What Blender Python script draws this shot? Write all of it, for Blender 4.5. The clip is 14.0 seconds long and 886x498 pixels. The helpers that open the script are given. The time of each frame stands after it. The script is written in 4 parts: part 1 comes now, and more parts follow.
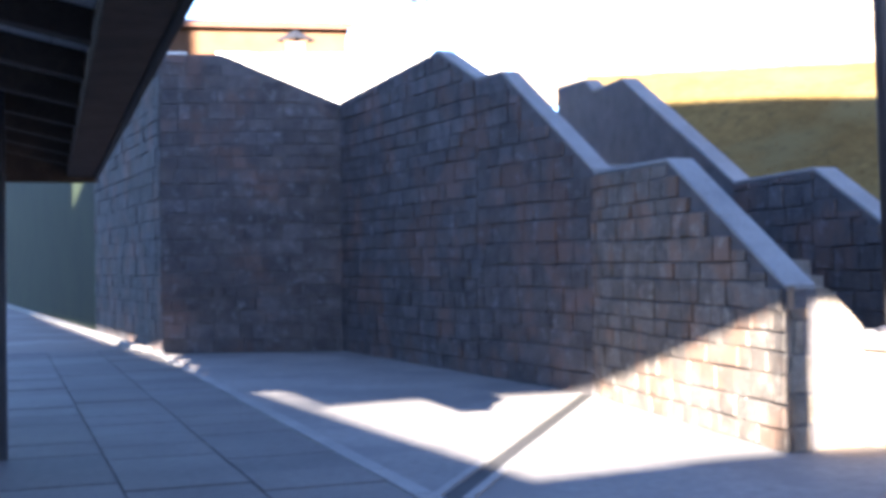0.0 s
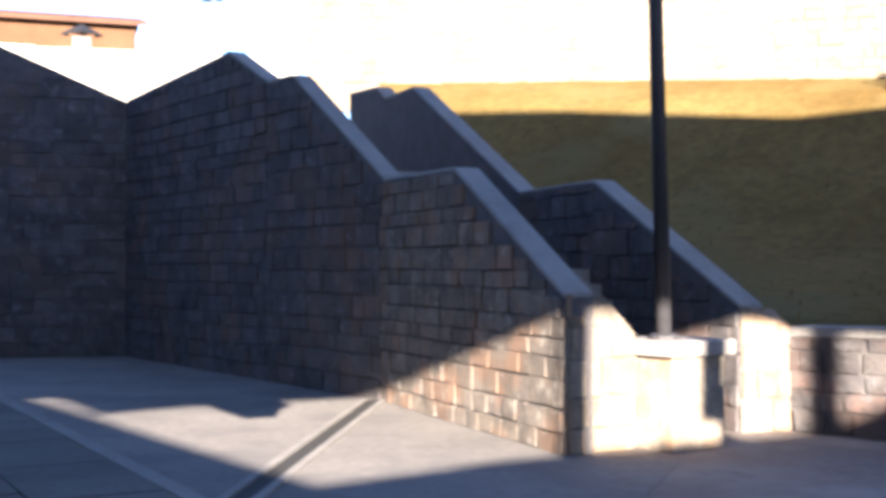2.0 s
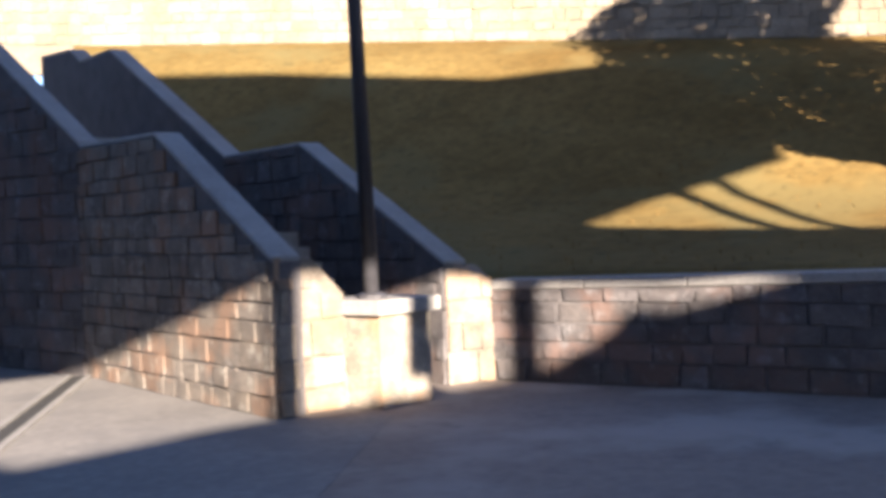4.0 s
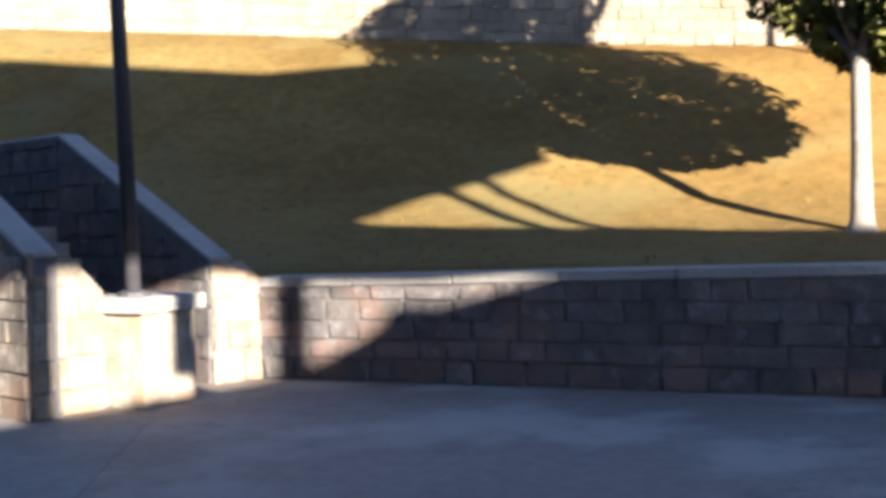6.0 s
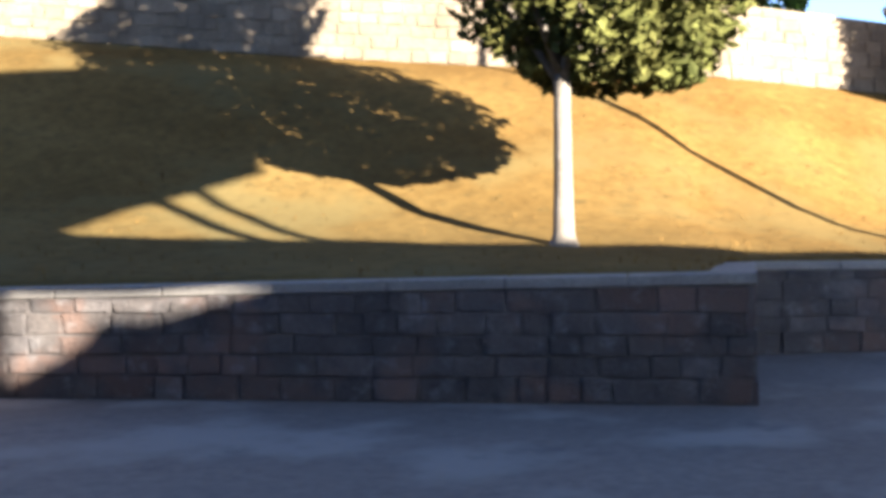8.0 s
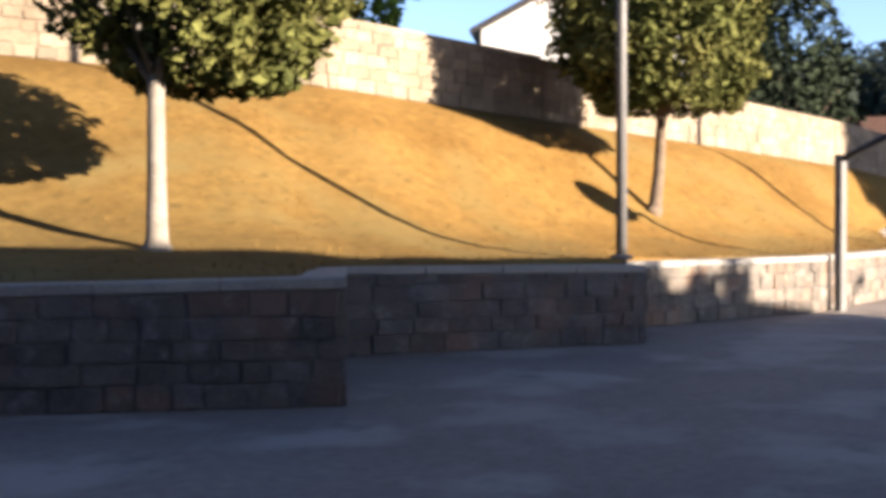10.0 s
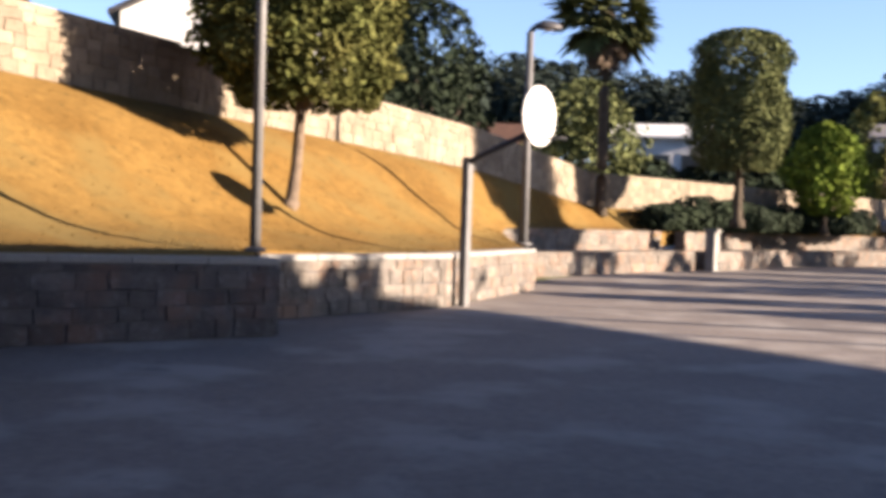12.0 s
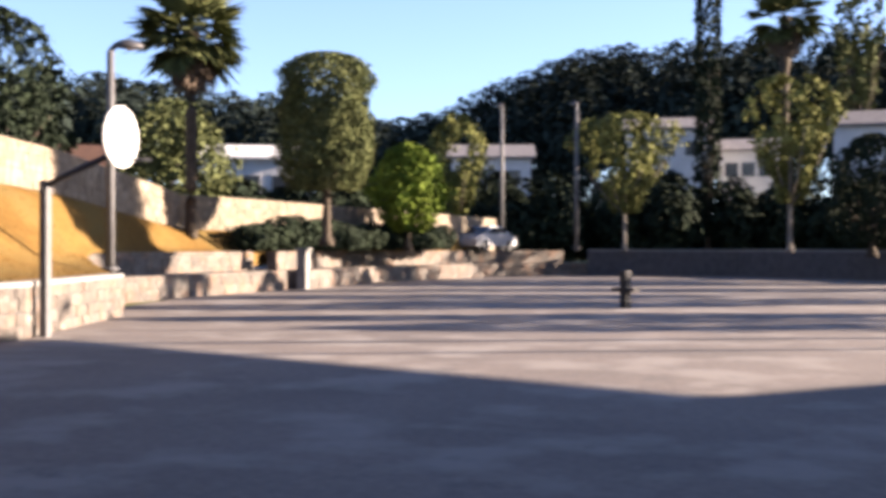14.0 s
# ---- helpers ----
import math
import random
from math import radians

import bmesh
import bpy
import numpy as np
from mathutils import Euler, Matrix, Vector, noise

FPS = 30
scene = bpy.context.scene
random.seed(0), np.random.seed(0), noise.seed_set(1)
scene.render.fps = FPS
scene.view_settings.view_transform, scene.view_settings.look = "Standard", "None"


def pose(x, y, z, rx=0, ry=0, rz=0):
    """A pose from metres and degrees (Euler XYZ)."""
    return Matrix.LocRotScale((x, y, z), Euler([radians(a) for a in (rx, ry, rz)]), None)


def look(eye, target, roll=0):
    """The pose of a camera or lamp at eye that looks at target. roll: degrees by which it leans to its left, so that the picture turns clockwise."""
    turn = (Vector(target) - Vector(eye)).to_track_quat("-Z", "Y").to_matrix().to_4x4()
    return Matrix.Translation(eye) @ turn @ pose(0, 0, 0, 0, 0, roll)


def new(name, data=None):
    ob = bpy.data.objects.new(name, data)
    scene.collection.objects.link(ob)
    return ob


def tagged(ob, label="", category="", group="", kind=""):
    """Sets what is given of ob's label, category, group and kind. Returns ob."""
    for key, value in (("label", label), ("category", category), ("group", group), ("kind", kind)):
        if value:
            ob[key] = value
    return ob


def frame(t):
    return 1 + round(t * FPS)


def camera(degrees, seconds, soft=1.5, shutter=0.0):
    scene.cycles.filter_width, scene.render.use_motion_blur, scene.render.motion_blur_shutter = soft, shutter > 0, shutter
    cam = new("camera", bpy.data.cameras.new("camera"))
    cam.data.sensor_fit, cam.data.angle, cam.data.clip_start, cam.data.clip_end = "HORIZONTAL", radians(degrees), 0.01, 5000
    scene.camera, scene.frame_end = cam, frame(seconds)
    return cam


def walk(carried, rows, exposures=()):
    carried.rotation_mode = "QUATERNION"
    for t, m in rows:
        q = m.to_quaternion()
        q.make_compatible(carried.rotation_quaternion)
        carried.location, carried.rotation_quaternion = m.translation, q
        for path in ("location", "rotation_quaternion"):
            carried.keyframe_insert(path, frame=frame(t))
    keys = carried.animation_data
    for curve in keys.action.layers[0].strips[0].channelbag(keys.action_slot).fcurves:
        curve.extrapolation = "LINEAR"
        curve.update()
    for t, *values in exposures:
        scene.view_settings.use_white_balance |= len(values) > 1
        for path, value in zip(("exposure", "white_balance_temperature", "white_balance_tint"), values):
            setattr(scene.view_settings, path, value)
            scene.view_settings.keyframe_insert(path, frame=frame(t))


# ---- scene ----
cam = camera(40.07, 14.0, soft=4.2, shutter=0.4)
PATH = [
    (0.0, pose(0.000, 0.300, 1.550, 90.65, 0.79, 0.01)),
    (0.5, pose(0.013, 0.300, 1.550, 90.84, 0.89, -2.51)),
    (1.0, pose(0.024, 0.299, 1.550, 90.95, 0.89, -4.62)),
    (1.5, pose(0.036, 0.298, 1.550, 90.83, 0.90, -6.90)),
    (2.0, pose(0.051, 0.296, 1.550, 90.85, -0.01, -9.74)),
    (2.5, pose(0.064, 0.293, 1.550, 90.39, 0.18, -12.35)),
    (3.0, pose(0.085, 0.288, 1.550, 89.66, 1.24, -16.48)),
    (5.5, pose(0.153, 0.258, 1.550, 88.67, 1.55, -30.69)),
    (6.0, pose(0.167, 0.249, 1.550, 88.40, 1.45, -33.77)),
    (6.5, pose(0.180, 0.240, 1.550, 88.30, 1.09, -37.01)),
    (7.0, pose(0.194, 0.229, 1.550, 88.79, 0.73, -40.38)),
    (9.5, pose(0.259, 0.151, 1.550, 88.19, 0.67, -59.69)),
    (10.0, pose(0.273, 0.125, 1.550, 88.78, 0.15, -65.38)),
    (10.5, pose(0.282, 0.103, 1.550, 88.94, -0.40, -69.89)),
    (11.0, pose(0.289, 0.080, 1.550, 89.02, -1.37, -74.59)),
    (11.5, pose(0.294, 0.060, 1.550, 89.36, -2.45, -78.37)),
    (12.0, pose(0.297, 0.041, 1.550, 88.68, -1.79, -82.19)),
    (12.5, pose(0.299, 0.019, 1.550, 88.91, -1.19, -86.43)),
    (13.0, pose(0.300, -0.008, 1.550, 89.59, -0.78, -91.58)),
    (13.5, pose(0.298, -0.034, 1.550, 89.89, -0.66, -96.53)),
    (14.0, pose(0.294, -0.058, 1.550, 89.97, -0.06, -101.14)),
]
EXPOSURE = [(0.0, 4.9, 5250, 18), (1.0, 4.45, 5300, 18), (2.0, 3.85, 5450, 18), (3.0, 3.45, 5600, 20), (5.5, 3.55, 5400, 14), (7.0, 3.78, 5250, 12), (9.5, 3.2, 5700, 16), (10.5, 3.02, 5750, 18), (12.0, 2.85, 5800, 20), (14.0, 3.12, 5800, 22)]
walk(cam, PATH, EXPOSURE)

# ---------------------------------------------------------------- light
SUN_ELEV, SUN_TO = 15.0, 5.0          # degrees; SUN_TO: the compass way in which the light travels
world = bpy.data.worlds.new("sky")
scene.world = world
world.use_nodes = True
wn = world.node_tree.nodes
sky = wn.new("ShaderNodeTexSky")
sky.sky_type, sky.sun_disc = "NISHITA", False
sky.sun_elevation, sky.sun_rotation = radians(SUN_ELEV), radians(180 + SUN_TO)
sky.air_density, sky.dust_density, sky.ozone_density = 0.8, 0.4, 3.0
haze = wn.new("ShaderNodeHueSaturation")                      # thin high haze pales the blue
haze.inputs["Saturation"].default_value = 0.84
world.node_tree.links.new(sky.outputs[0], haze.inputs["Color"])
world.node_tree.links.new(haze.outputs[0], wn["Background"].inputs[0])
wn["Background"].inputs[1].default_value = 0.0375
sun = new("sun", bpy.data.lights.new("sun", "SUN"))
sun.data.energy, sun.data.angle, sun.data.color = 5.0, radians(0.5), (1.0, 0.785, 0.51)
sun.matrix_world = look((0, 0, 60), (math.sin(radians(SUN_TO)), math.cos(radians(SUN_TO)), 60 - math.tan(radians(SUN_ELEV))))


# ---------------------------------------------------------------- materials
def ramp(nt, fac, stops):
    r = nt.nodes.new("ShaderNodeValToRGB")
    e = r.color_ramp.elements
    while len(e) < len(stops):
        e.new(0.5)
    for el, (p, c) in zip(e, stops):
        el.position, el.color = p, (*c, 1)
    nt.links.new(fac, r.inputs[0])
    return r.outputs[0]


def tex_noise(nt, scale, detail=6.0, rough=0.6, coord=None):
    n = nt.nodes.new("ShaderNodeTexNoise")
    n.inputs["Scale"].default_value, n.inputs["Detail"].default_value, n.inputs["Roughness"].default_value = scale, detail, rough
    if coord is not None:
        nt.links.new(coord, n.inputs["Vector"])
    return n.outputs[0]


def mixc(nt, fac, a, b, mode="MIX"):
    m = nt.nodes.new("ShaderNodeMix")
    m.data_type, m.blend_type = "RGBA", mode
    for sock, v in ((m.inputs[0], fac), (m.inputs[6], a), (m.inputs[7], b)):
        if isinstance(v, bpy.types.NodeSocket):
            nt.links.new(v, sock)
        else:
            sock.default_value = v if isinstance(v, float) else (*v, 1)
    return m.outputs[2]


def material(name, low, high, scale=4.0, fine=40.0, rough=0.85, bump=0.3, metal=0.0, spread=0.0, island=False, patch=None, patch_scale=0.5, bump_dist=0.02, gloss=0.25, fleck=None, fleck_scale=7.0):
    """Two scales of noise between low and high, a fine relief, flecks of lichen or lime, and a random shade from piece to piece."""
    m = bpy.data.materials.new(name)
    m.use_nodes = True
    nt = m.node_tree
    bsdf = nt.nodes["Principled BSDF"]
    pos = nt.nodes.new("ShaderNodeNewGeometry").outputs["Position"]
    big, small = tex_noise(nt, scale, 5, 0.6, pos), tex_noise(nt, fine, 4, 0.7, pos)
    col = ramp(nt, big, [(0.3, low), (0.7, high)])
    shade = ramp(nt, small, [(0.25, (0.62, 0.62, 0.62)), (0.75, (1.25, 1.25, 1.25))])
    col = mixc(nt, 0.8, col, shade, "MULTIPLY")
    if patch:
        col = mixc(nt, ramp(nt, tex_noise(nt, patch_scale, 4, 0.55, pos), [(0.5, (0, 0, 0)), (0.62, (1, 1, 1))]), col, patch)
    if spread:
        src = nt.nodes.new("ShaderNodeNewGeometry").outputs["Random Per Island"] if island else nt.nodes.new("ShaderNodeObjectInfo").outputs["Random"]
        col = mixc(nt, 1.0, col, ramp(nt, src, [(0.0, (1 - spread,) * 3), (0.5, (1.0, 0.97, 0.93)), (1.0, (1 + spread,) * 3)]), "MULTIPLY")
    if fleck:
        col = mixc(nt, ramp(nt, tex_noise(nt, fleck_scale, 7, 0.72, pos), [(0.55, (0, 0, 0)), (0.70, (0.75, 0.75, 0.75))]), col, fleck)
    nt.links.new(col, bsdf.inputs["Base Color"])
    bsdf.inputs["Roughness"].default_value, bsdf.inputs["Metallic"].default_value = rough, metal
    bsdf.inputs["Specular IOR Level"].default_value = gloss
    if bump:
        b = nt.nodes.new("ShaderNodeBump")
        b.inputs["Strength"].default_value, b.inputs["Distance"].default_value = bump, bump_dist
        nt.links.new(small, b.inputs["Height"])
        nt.links.new(b.outputs[0], bsdf.inputs["Normal"])
    return m


M_COURT = material("court_concrete", (0.094, 0.081, 0.074), (0.140, 0.120, 0.108), 0.35, 9.0, 0.8, 0.25, patch=(0.165, 0.150, 0.138), patch_scale=0.6, fleck=(0.06, 0.056, 0.055), fleck_scale=1.4)
M_WALK = material("walkway_slab", (0.058, 0.056, 0.056), (0.092, 0.088, 0.086), 0.8, 14.0, 0.8, 0.3, spread=0.18)
M_LAND = material("far_ground", (0.05, 0.06, 0.025), (0.10, 0.10, 0.05), 0.2, 3.0, 0.95, 0.3, gloss=0.06)
M_GRASS = material("dry_lawn", (0.08, 0.045, 0.011), (0.125, 0.076, 0.021), 0.35, 5.0, 0.95, 0.9, patch=(0.098, 0.066, 0.021), patch_scale=0.4, gloss=0.06, fleck=(0.05, 0.036, 0.012), fleck_scale=3.5)
gt = M_GRASS.node_tree
gb = gt.nodes["Principled BSDF"].inputs["Base Color"]
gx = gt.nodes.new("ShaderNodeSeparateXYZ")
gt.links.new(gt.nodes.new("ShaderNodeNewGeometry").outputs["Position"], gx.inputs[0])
gr = gt.nodes.new("ShaderNodeMapRange")                       # white balance cast put into the lawn's colour: cooler by the stair, none further along
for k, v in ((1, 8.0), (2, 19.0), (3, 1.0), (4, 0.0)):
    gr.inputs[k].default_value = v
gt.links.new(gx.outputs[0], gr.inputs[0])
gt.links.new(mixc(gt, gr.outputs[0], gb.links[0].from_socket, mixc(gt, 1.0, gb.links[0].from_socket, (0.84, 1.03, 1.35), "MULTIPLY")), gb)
M_BLADE = material("grass_blades", (0.0720, 0.0450, 0.0120), (0.1260, 0.0810, 0.0270), 0.6, 12.0, 0.9, 0.0, spread=0.3, island=True, gloss=0.06)
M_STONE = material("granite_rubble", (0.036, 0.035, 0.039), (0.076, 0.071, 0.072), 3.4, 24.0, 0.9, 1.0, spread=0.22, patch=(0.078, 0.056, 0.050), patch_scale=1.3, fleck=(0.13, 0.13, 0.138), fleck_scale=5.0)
M_MORTAR = material("mortar_joint", (0.050, 0.048, 0.051), (0.086, 0.081, 0.082), 3.0, 40.0, 0.95, 0.5)
M_COPING = material("coping_granite", (0.1280, 0.1240, 0.1200), (0.1840, 0.1800, 0.1720), 1.5, 35.0, 0.8, 0.35)
M_PALE = material("pale_wall_stone", (0.118, 0.097, 0.071), (0.176, 0.148, 0.112), 1.2, 18.0, 0.9, 0.5, spread=0.2, island=True)
M_PALEM = material("pale_wall_mortar", (0.12, 0.10, 0.076), (0.17, 0.146, 0.113), 1.2, 18.0, 0.9, 0.4)
M_POLE = material("galvanised_pole", (0.0682, 0.0682, 0.0709), (0.0997, 0.0997, 0.1023), 3.0, 60.0, 0.55, 0.1, metal=0.0)
M_DARKPOLE = material("dark_painted_pole", (0.02, 0.02, 0.024), (0.035, 0.035, 0.04), 3.0, 60.0, 0.5, 0.1)
M_WHITE = material("white_board", (0.4200, 0.4200, 0.4140), (0.4920, 0.4920, 0.4860), 3.0, 60.0, 0.6, 0.05)
M_TIMBER = material("dark_timber", (0.045, 0.032, 0.024), (0.085, 0.06, 0.045), 3.0, 30.0, 0.75, 0.3)
M_ROOFBOARD = material("pale_roof_board", (0.66, 0.65, 0.63), (0.80, 0.79, 0.77), 2.0, 30.0, 0.8, 0.2)
M_TILE = material("clay_tile", (0.0450, 0.0225, 0.0144), (0.0720, 0.0360, 0.0225), 2.0, 30.0, 0.85, 0.3)
M_BARK = material("whitewashed_bark", (0.1072, 0.0951, 0.0805), (0.1658, 0.1511, 0.1341), 5.0, 40.0, 0.9, 0.6)
M_BARKM = material("brown_bark", (0.0600, 0.0440, 0.0320), (0.1150, 0.0880, 0.0640), 6.0, 40.0, 0.95, 0.8)
M_BARKD = material("dark_bark", (0.0300, 0.0240, 0.0180), (0.0660, 0.0510, 0.0360), 6.0, 40.0, 0.95, 0.8)
M_LEAF = material("tree_leaf", (0.035, 0.045, 0.012), (0.085, 0.085, 0.026), 0.9, 14.0, 0.8, 0.0, spread=0.4, island=True, gloss=0.06)
M_LEAFY = material("yellow_green_leaf", (0.0540, 0.0900, 0.0108), (0.1170, 0.1530, 0.0198), 0.9, 14.0, 0.8, 0.0, spread=0.35, island=True, gloss=0.06)
M_LEAFG = material("grey_green_leaf", (0.040, 0.052, 0.019), (0.092, 0.102, 0.042), 0.9, 14.0, 0.8, 0.0, spread=0.35, island=True, gloss=0.06)
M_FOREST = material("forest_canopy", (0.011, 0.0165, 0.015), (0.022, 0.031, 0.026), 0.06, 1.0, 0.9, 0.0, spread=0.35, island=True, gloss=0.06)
M_RENDERW = material("white_house_render", (0.2520, 0.2485, 0.2450), (0.3150, 0.3115, 0.3045), 0.8, 12.0, 0.85, 0.1)
M_HOUSE = material("white_house_paint", (0.40, 0.40, 0.405), (0.48, 0.48, 0.48), 0.8, 12.0, 0.85, 0.1)
M_SLATE = material("grey_roof_sheet", (0.10, 0.095, 0.10), (0.16, 0.15, 0.155), 1.5, 18.0, 0.8, 0.3)
M_GLASS = material("dark_window", (0.02, 0.022, 0.025), (0.03, 0.033, 0.038), 2.0, 20.0, 0.15, 0.0, gloss=0.5)
M_CAR = material("silver_car_paint", (0.3094, 0.3153, 0.3332), (0.3570, 0.3629, 0.3808), 1.0, 60.0, 0.3, 0.0, metal=0.3)
M_RUBBER = material("tyre_rubber", (0.02, 0.02, 0.02), (0.03, 0.03, 0.03), 5.0, 60.0, 0.8, 0.2)
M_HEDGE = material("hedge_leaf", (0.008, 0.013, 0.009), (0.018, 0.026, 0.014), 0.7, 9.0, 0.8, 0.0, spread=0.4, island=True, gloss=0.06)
M_IRON = material("black_iron", (0.008, 0.008, 0.009), (0.014, 0.014, 0.016), 4.0, 50.0, 0.6, 0.1)
M_ENDSTONE = material("pale_granite", (0.078, 0.069, 0.058), (0.172, 0.152, 0.127), 4.0, 22.0, 0.9, 0.9, spread=0.3, patch=(0.15, 0.105, 0.07), patch_scale=2.2)
M_LEAFO = material("olive_leaf", (0.0660, 0.0744, 0.0216), (0.1440, 0.1500, 0.0504), 0.9, 14.0, 0.8, 0.0, spread=0.35, island=True, gloss=0.06)
# lighter copy of the rubble granite, with sunlight put into its colour
M_STONEL = material("sunlit_granite_rubble", (0.060, 0.055, 0.052), (0.120, 0.106, 0.092), 3.4, 24.0, 0.9, 1.0, spread=0.22, patch=(0.115, 0.08, 0.06), patch_scale=1.8, fleck=(0.21, 0.20, 0.18), fleck_scale=5.0)
M_APRON = material("pale_apron_concrete", (0.1040, 0.1000, 0.0960), (0.1520, 0.1456, 0.1376), 0.6, 10.0, 0.85, 0.3, patch=(0.10, 0.097, 0.095), patch_scale=0.9)
M_ORANGE = material("orange_render", (0.0529, 0.0265, 0.0123), (0.0706, 0.0370, 0.0194), 1.0, 20.0, 0.9, 0.2)


# ---------------------------------------------------------------- helpers
def mesh_from(name, verts, faces, mat, smooth=False):
    me = bpy.data.meshes.new(name)
    me.from_pydata([tuple(v) for v in verts], [], faces)
    me.materials.append(mat)
    if smooth:
        for p in me.polygons:
            p.use_smooth = True
    me.update()
    return me


def part(name, bm, mat, parent, label="", smooth=False):
    """Links a bmesh as one mesh object under a thing or part."""
    me = bpy.data.meshes.new(name)
    bm.normal_update()
    bm.to_mesh(me)
    bm.free()
    me.materials.append(mat)
    if smooth:
        for p in me.polygons:
            p.use_smooth = True
    ob = new(name, me)
    if parent is not None:
        ob.parent = parent
    if label:
        ob["label"] = label
    return ob


def empty(name, x, y, z, turn=0.0):
    ob = new(name)
    ob.matrix_basis = pose(x, y, z, 0, 0, turn)
    ob.empty_display_size = 0.2
    return ob


def polar(compass, d, z=0.0):
    a = radians(compass)
    return Vector((d * math.sin(a), d * math.cos(a), z))


def add_box(bm, lo, hi, bevel=0.0, m=None):
    r = bmesh.ops.create_cube(bm, size=1.0)
    vs = r["verts"]
    size, mid = [(h - l) for l, h in zip(lo, hi)], [(h + l) / 2 for l, h in zip(lo, hi)]
    for v in vs:
        v.co = Vector((v.co.x * size[0] + mid[0], v.co.y * size[1] + mid[1], v.co.z * size[2] + mid[2]))
    if bevel:
        es = list({e for v in vs for e in v.link_edges})
        out = bmesh.ops.bevel(bm, geom=es, offset=bevel, segments=2, affect="EDGES", profile=0.6)
        vs = list({v for f in out["faces"] for v in f.verts} | {v for v in vs if v.is_valid})
    if m is not None:
        for v in vs:
            v.co = m @ v.co
    return vs


def add_tube(bm, pts, radii, sides=12, caps=True):
    """A round bar through the points, with a radius at each."""
    rings = []
    for i, p in enumerate(pts):
        p = Vector(p)
        d = (Vector(pts[min(i + 1, len(pts) - 1)]) - Vector(pts[max(i - 1, 0)])).normalized()
        q = d.to_track_quat("Z", "Y")
        rings.append([bm.verts.new(p + q @ Vector((radii[i] * math.cos(a), radii[i] * math.sin(a), 0))) for a in (2 * math.pi * k / sides for k in range(sides))])
    for a, b in zip(rings, rings[1:]):
        for k in range(sides):
            bm.faces.new((a[k], a[(k + 1) % sides], b[(k + 1) % sides], b[k]))
    if caps:
        bm.faces.new(rings[0][::-1])
        bm.faces.new(rings[-1])
    return rings


def prism(bm, poly, z0, z1):
    """An upright block over a plan polygon; z1 may be a list of heights, one a corner."""
    tops = z1 if isinstance(z1, (list, tuple)) else [z1] * len(poly)
    lo = [bm.verts.new((x, y, z0)) for x, y in poly]
    hi = [bm.verts.new((x, y, z)) for (x, y), z in zip(poly, tops)]
    n = len(poly)
    area = sum(poly[i][0] * poly[(i + 1) % n][1] - poly[(i + 1) % n][0] * poly[i][1] for i in range(n))
    fs = [bm.faces.new(lo[::-1]), bm.faces.new(hi)] + [bm.faces.new((lo[i], lo[(i + 1) % n], hi[(i + 1) % n], hi[i])) for i in range(n)]
    if area < 0:
        bmesh.ops.reverse_faces(bm, faces=fs)


# ---------------------------------------------------------------- ground and bank
def interp_line(pts, n):
    """n points evenly along a polyline of any dimension."""
    p = np.array(pts, float)
    s = np.concatenate([[0], np.cumsum(np.hypot(*np.diff(p[:, :2], axis=0).T))])
    t = np.linspace(0, s[-1], n)
    return np.stack([np.interp(t, s, p[:, k]) for k in range(p.shape[1])], 1)


WALL_TOP = 0.97
# foot of the bank, along the retaining walls, and its head, along the boundary wall
FOOT = [(2.65, 22.4, 3.7), (3.35, 19.0, 2.95), (4.2, 15.5, 1.75), (4.75, 13.0, 1.15), (5.2, 11.75, 0.95), (5.7, 11.3, 0.96), (9.45, 5.6, 1.07), (12.4, 7.3, 1.05), (15.8, 4.6, 1.07), (18.0, 5.3, 1.0), (22.0, 3.3, 0.94), (29.2, 2.0, 0.94), (36.6, 3.5, 1.38), (46.6, -1.8, 1.38), (56.0, -6.4, 1.38), (66.2, -14.8, 1.38)]
HEAD = [(1.6, 27.0, 5.6), (3.4, 25.6, 5.4), (10.1, 21.8, 5.10), (14.6, 17.4, 4.6), (19.9, 11.5, 4.08), (24.4, 8.9, 3.70), (30.2, 7.0, 3.50), (37.8, 4.0, 3.10), (46.0, 0.8, 2.25), (59.3, -9.4, 2.10), (70.0, -17.0, 2.0)]


# how the lawn climbs: a flat bench behind the wall, a steep middle, a softer head
RISE = ((0, 0.12, 0.24, 0.34, 0.44, 0.52, 0.64, 0.72, 0.80, 0.90, 1.0), (0, 0.025, 0.062, 0.11, 0.2, 0.315, 0.5, 0.645, 0.78, 0.91, 1.0))


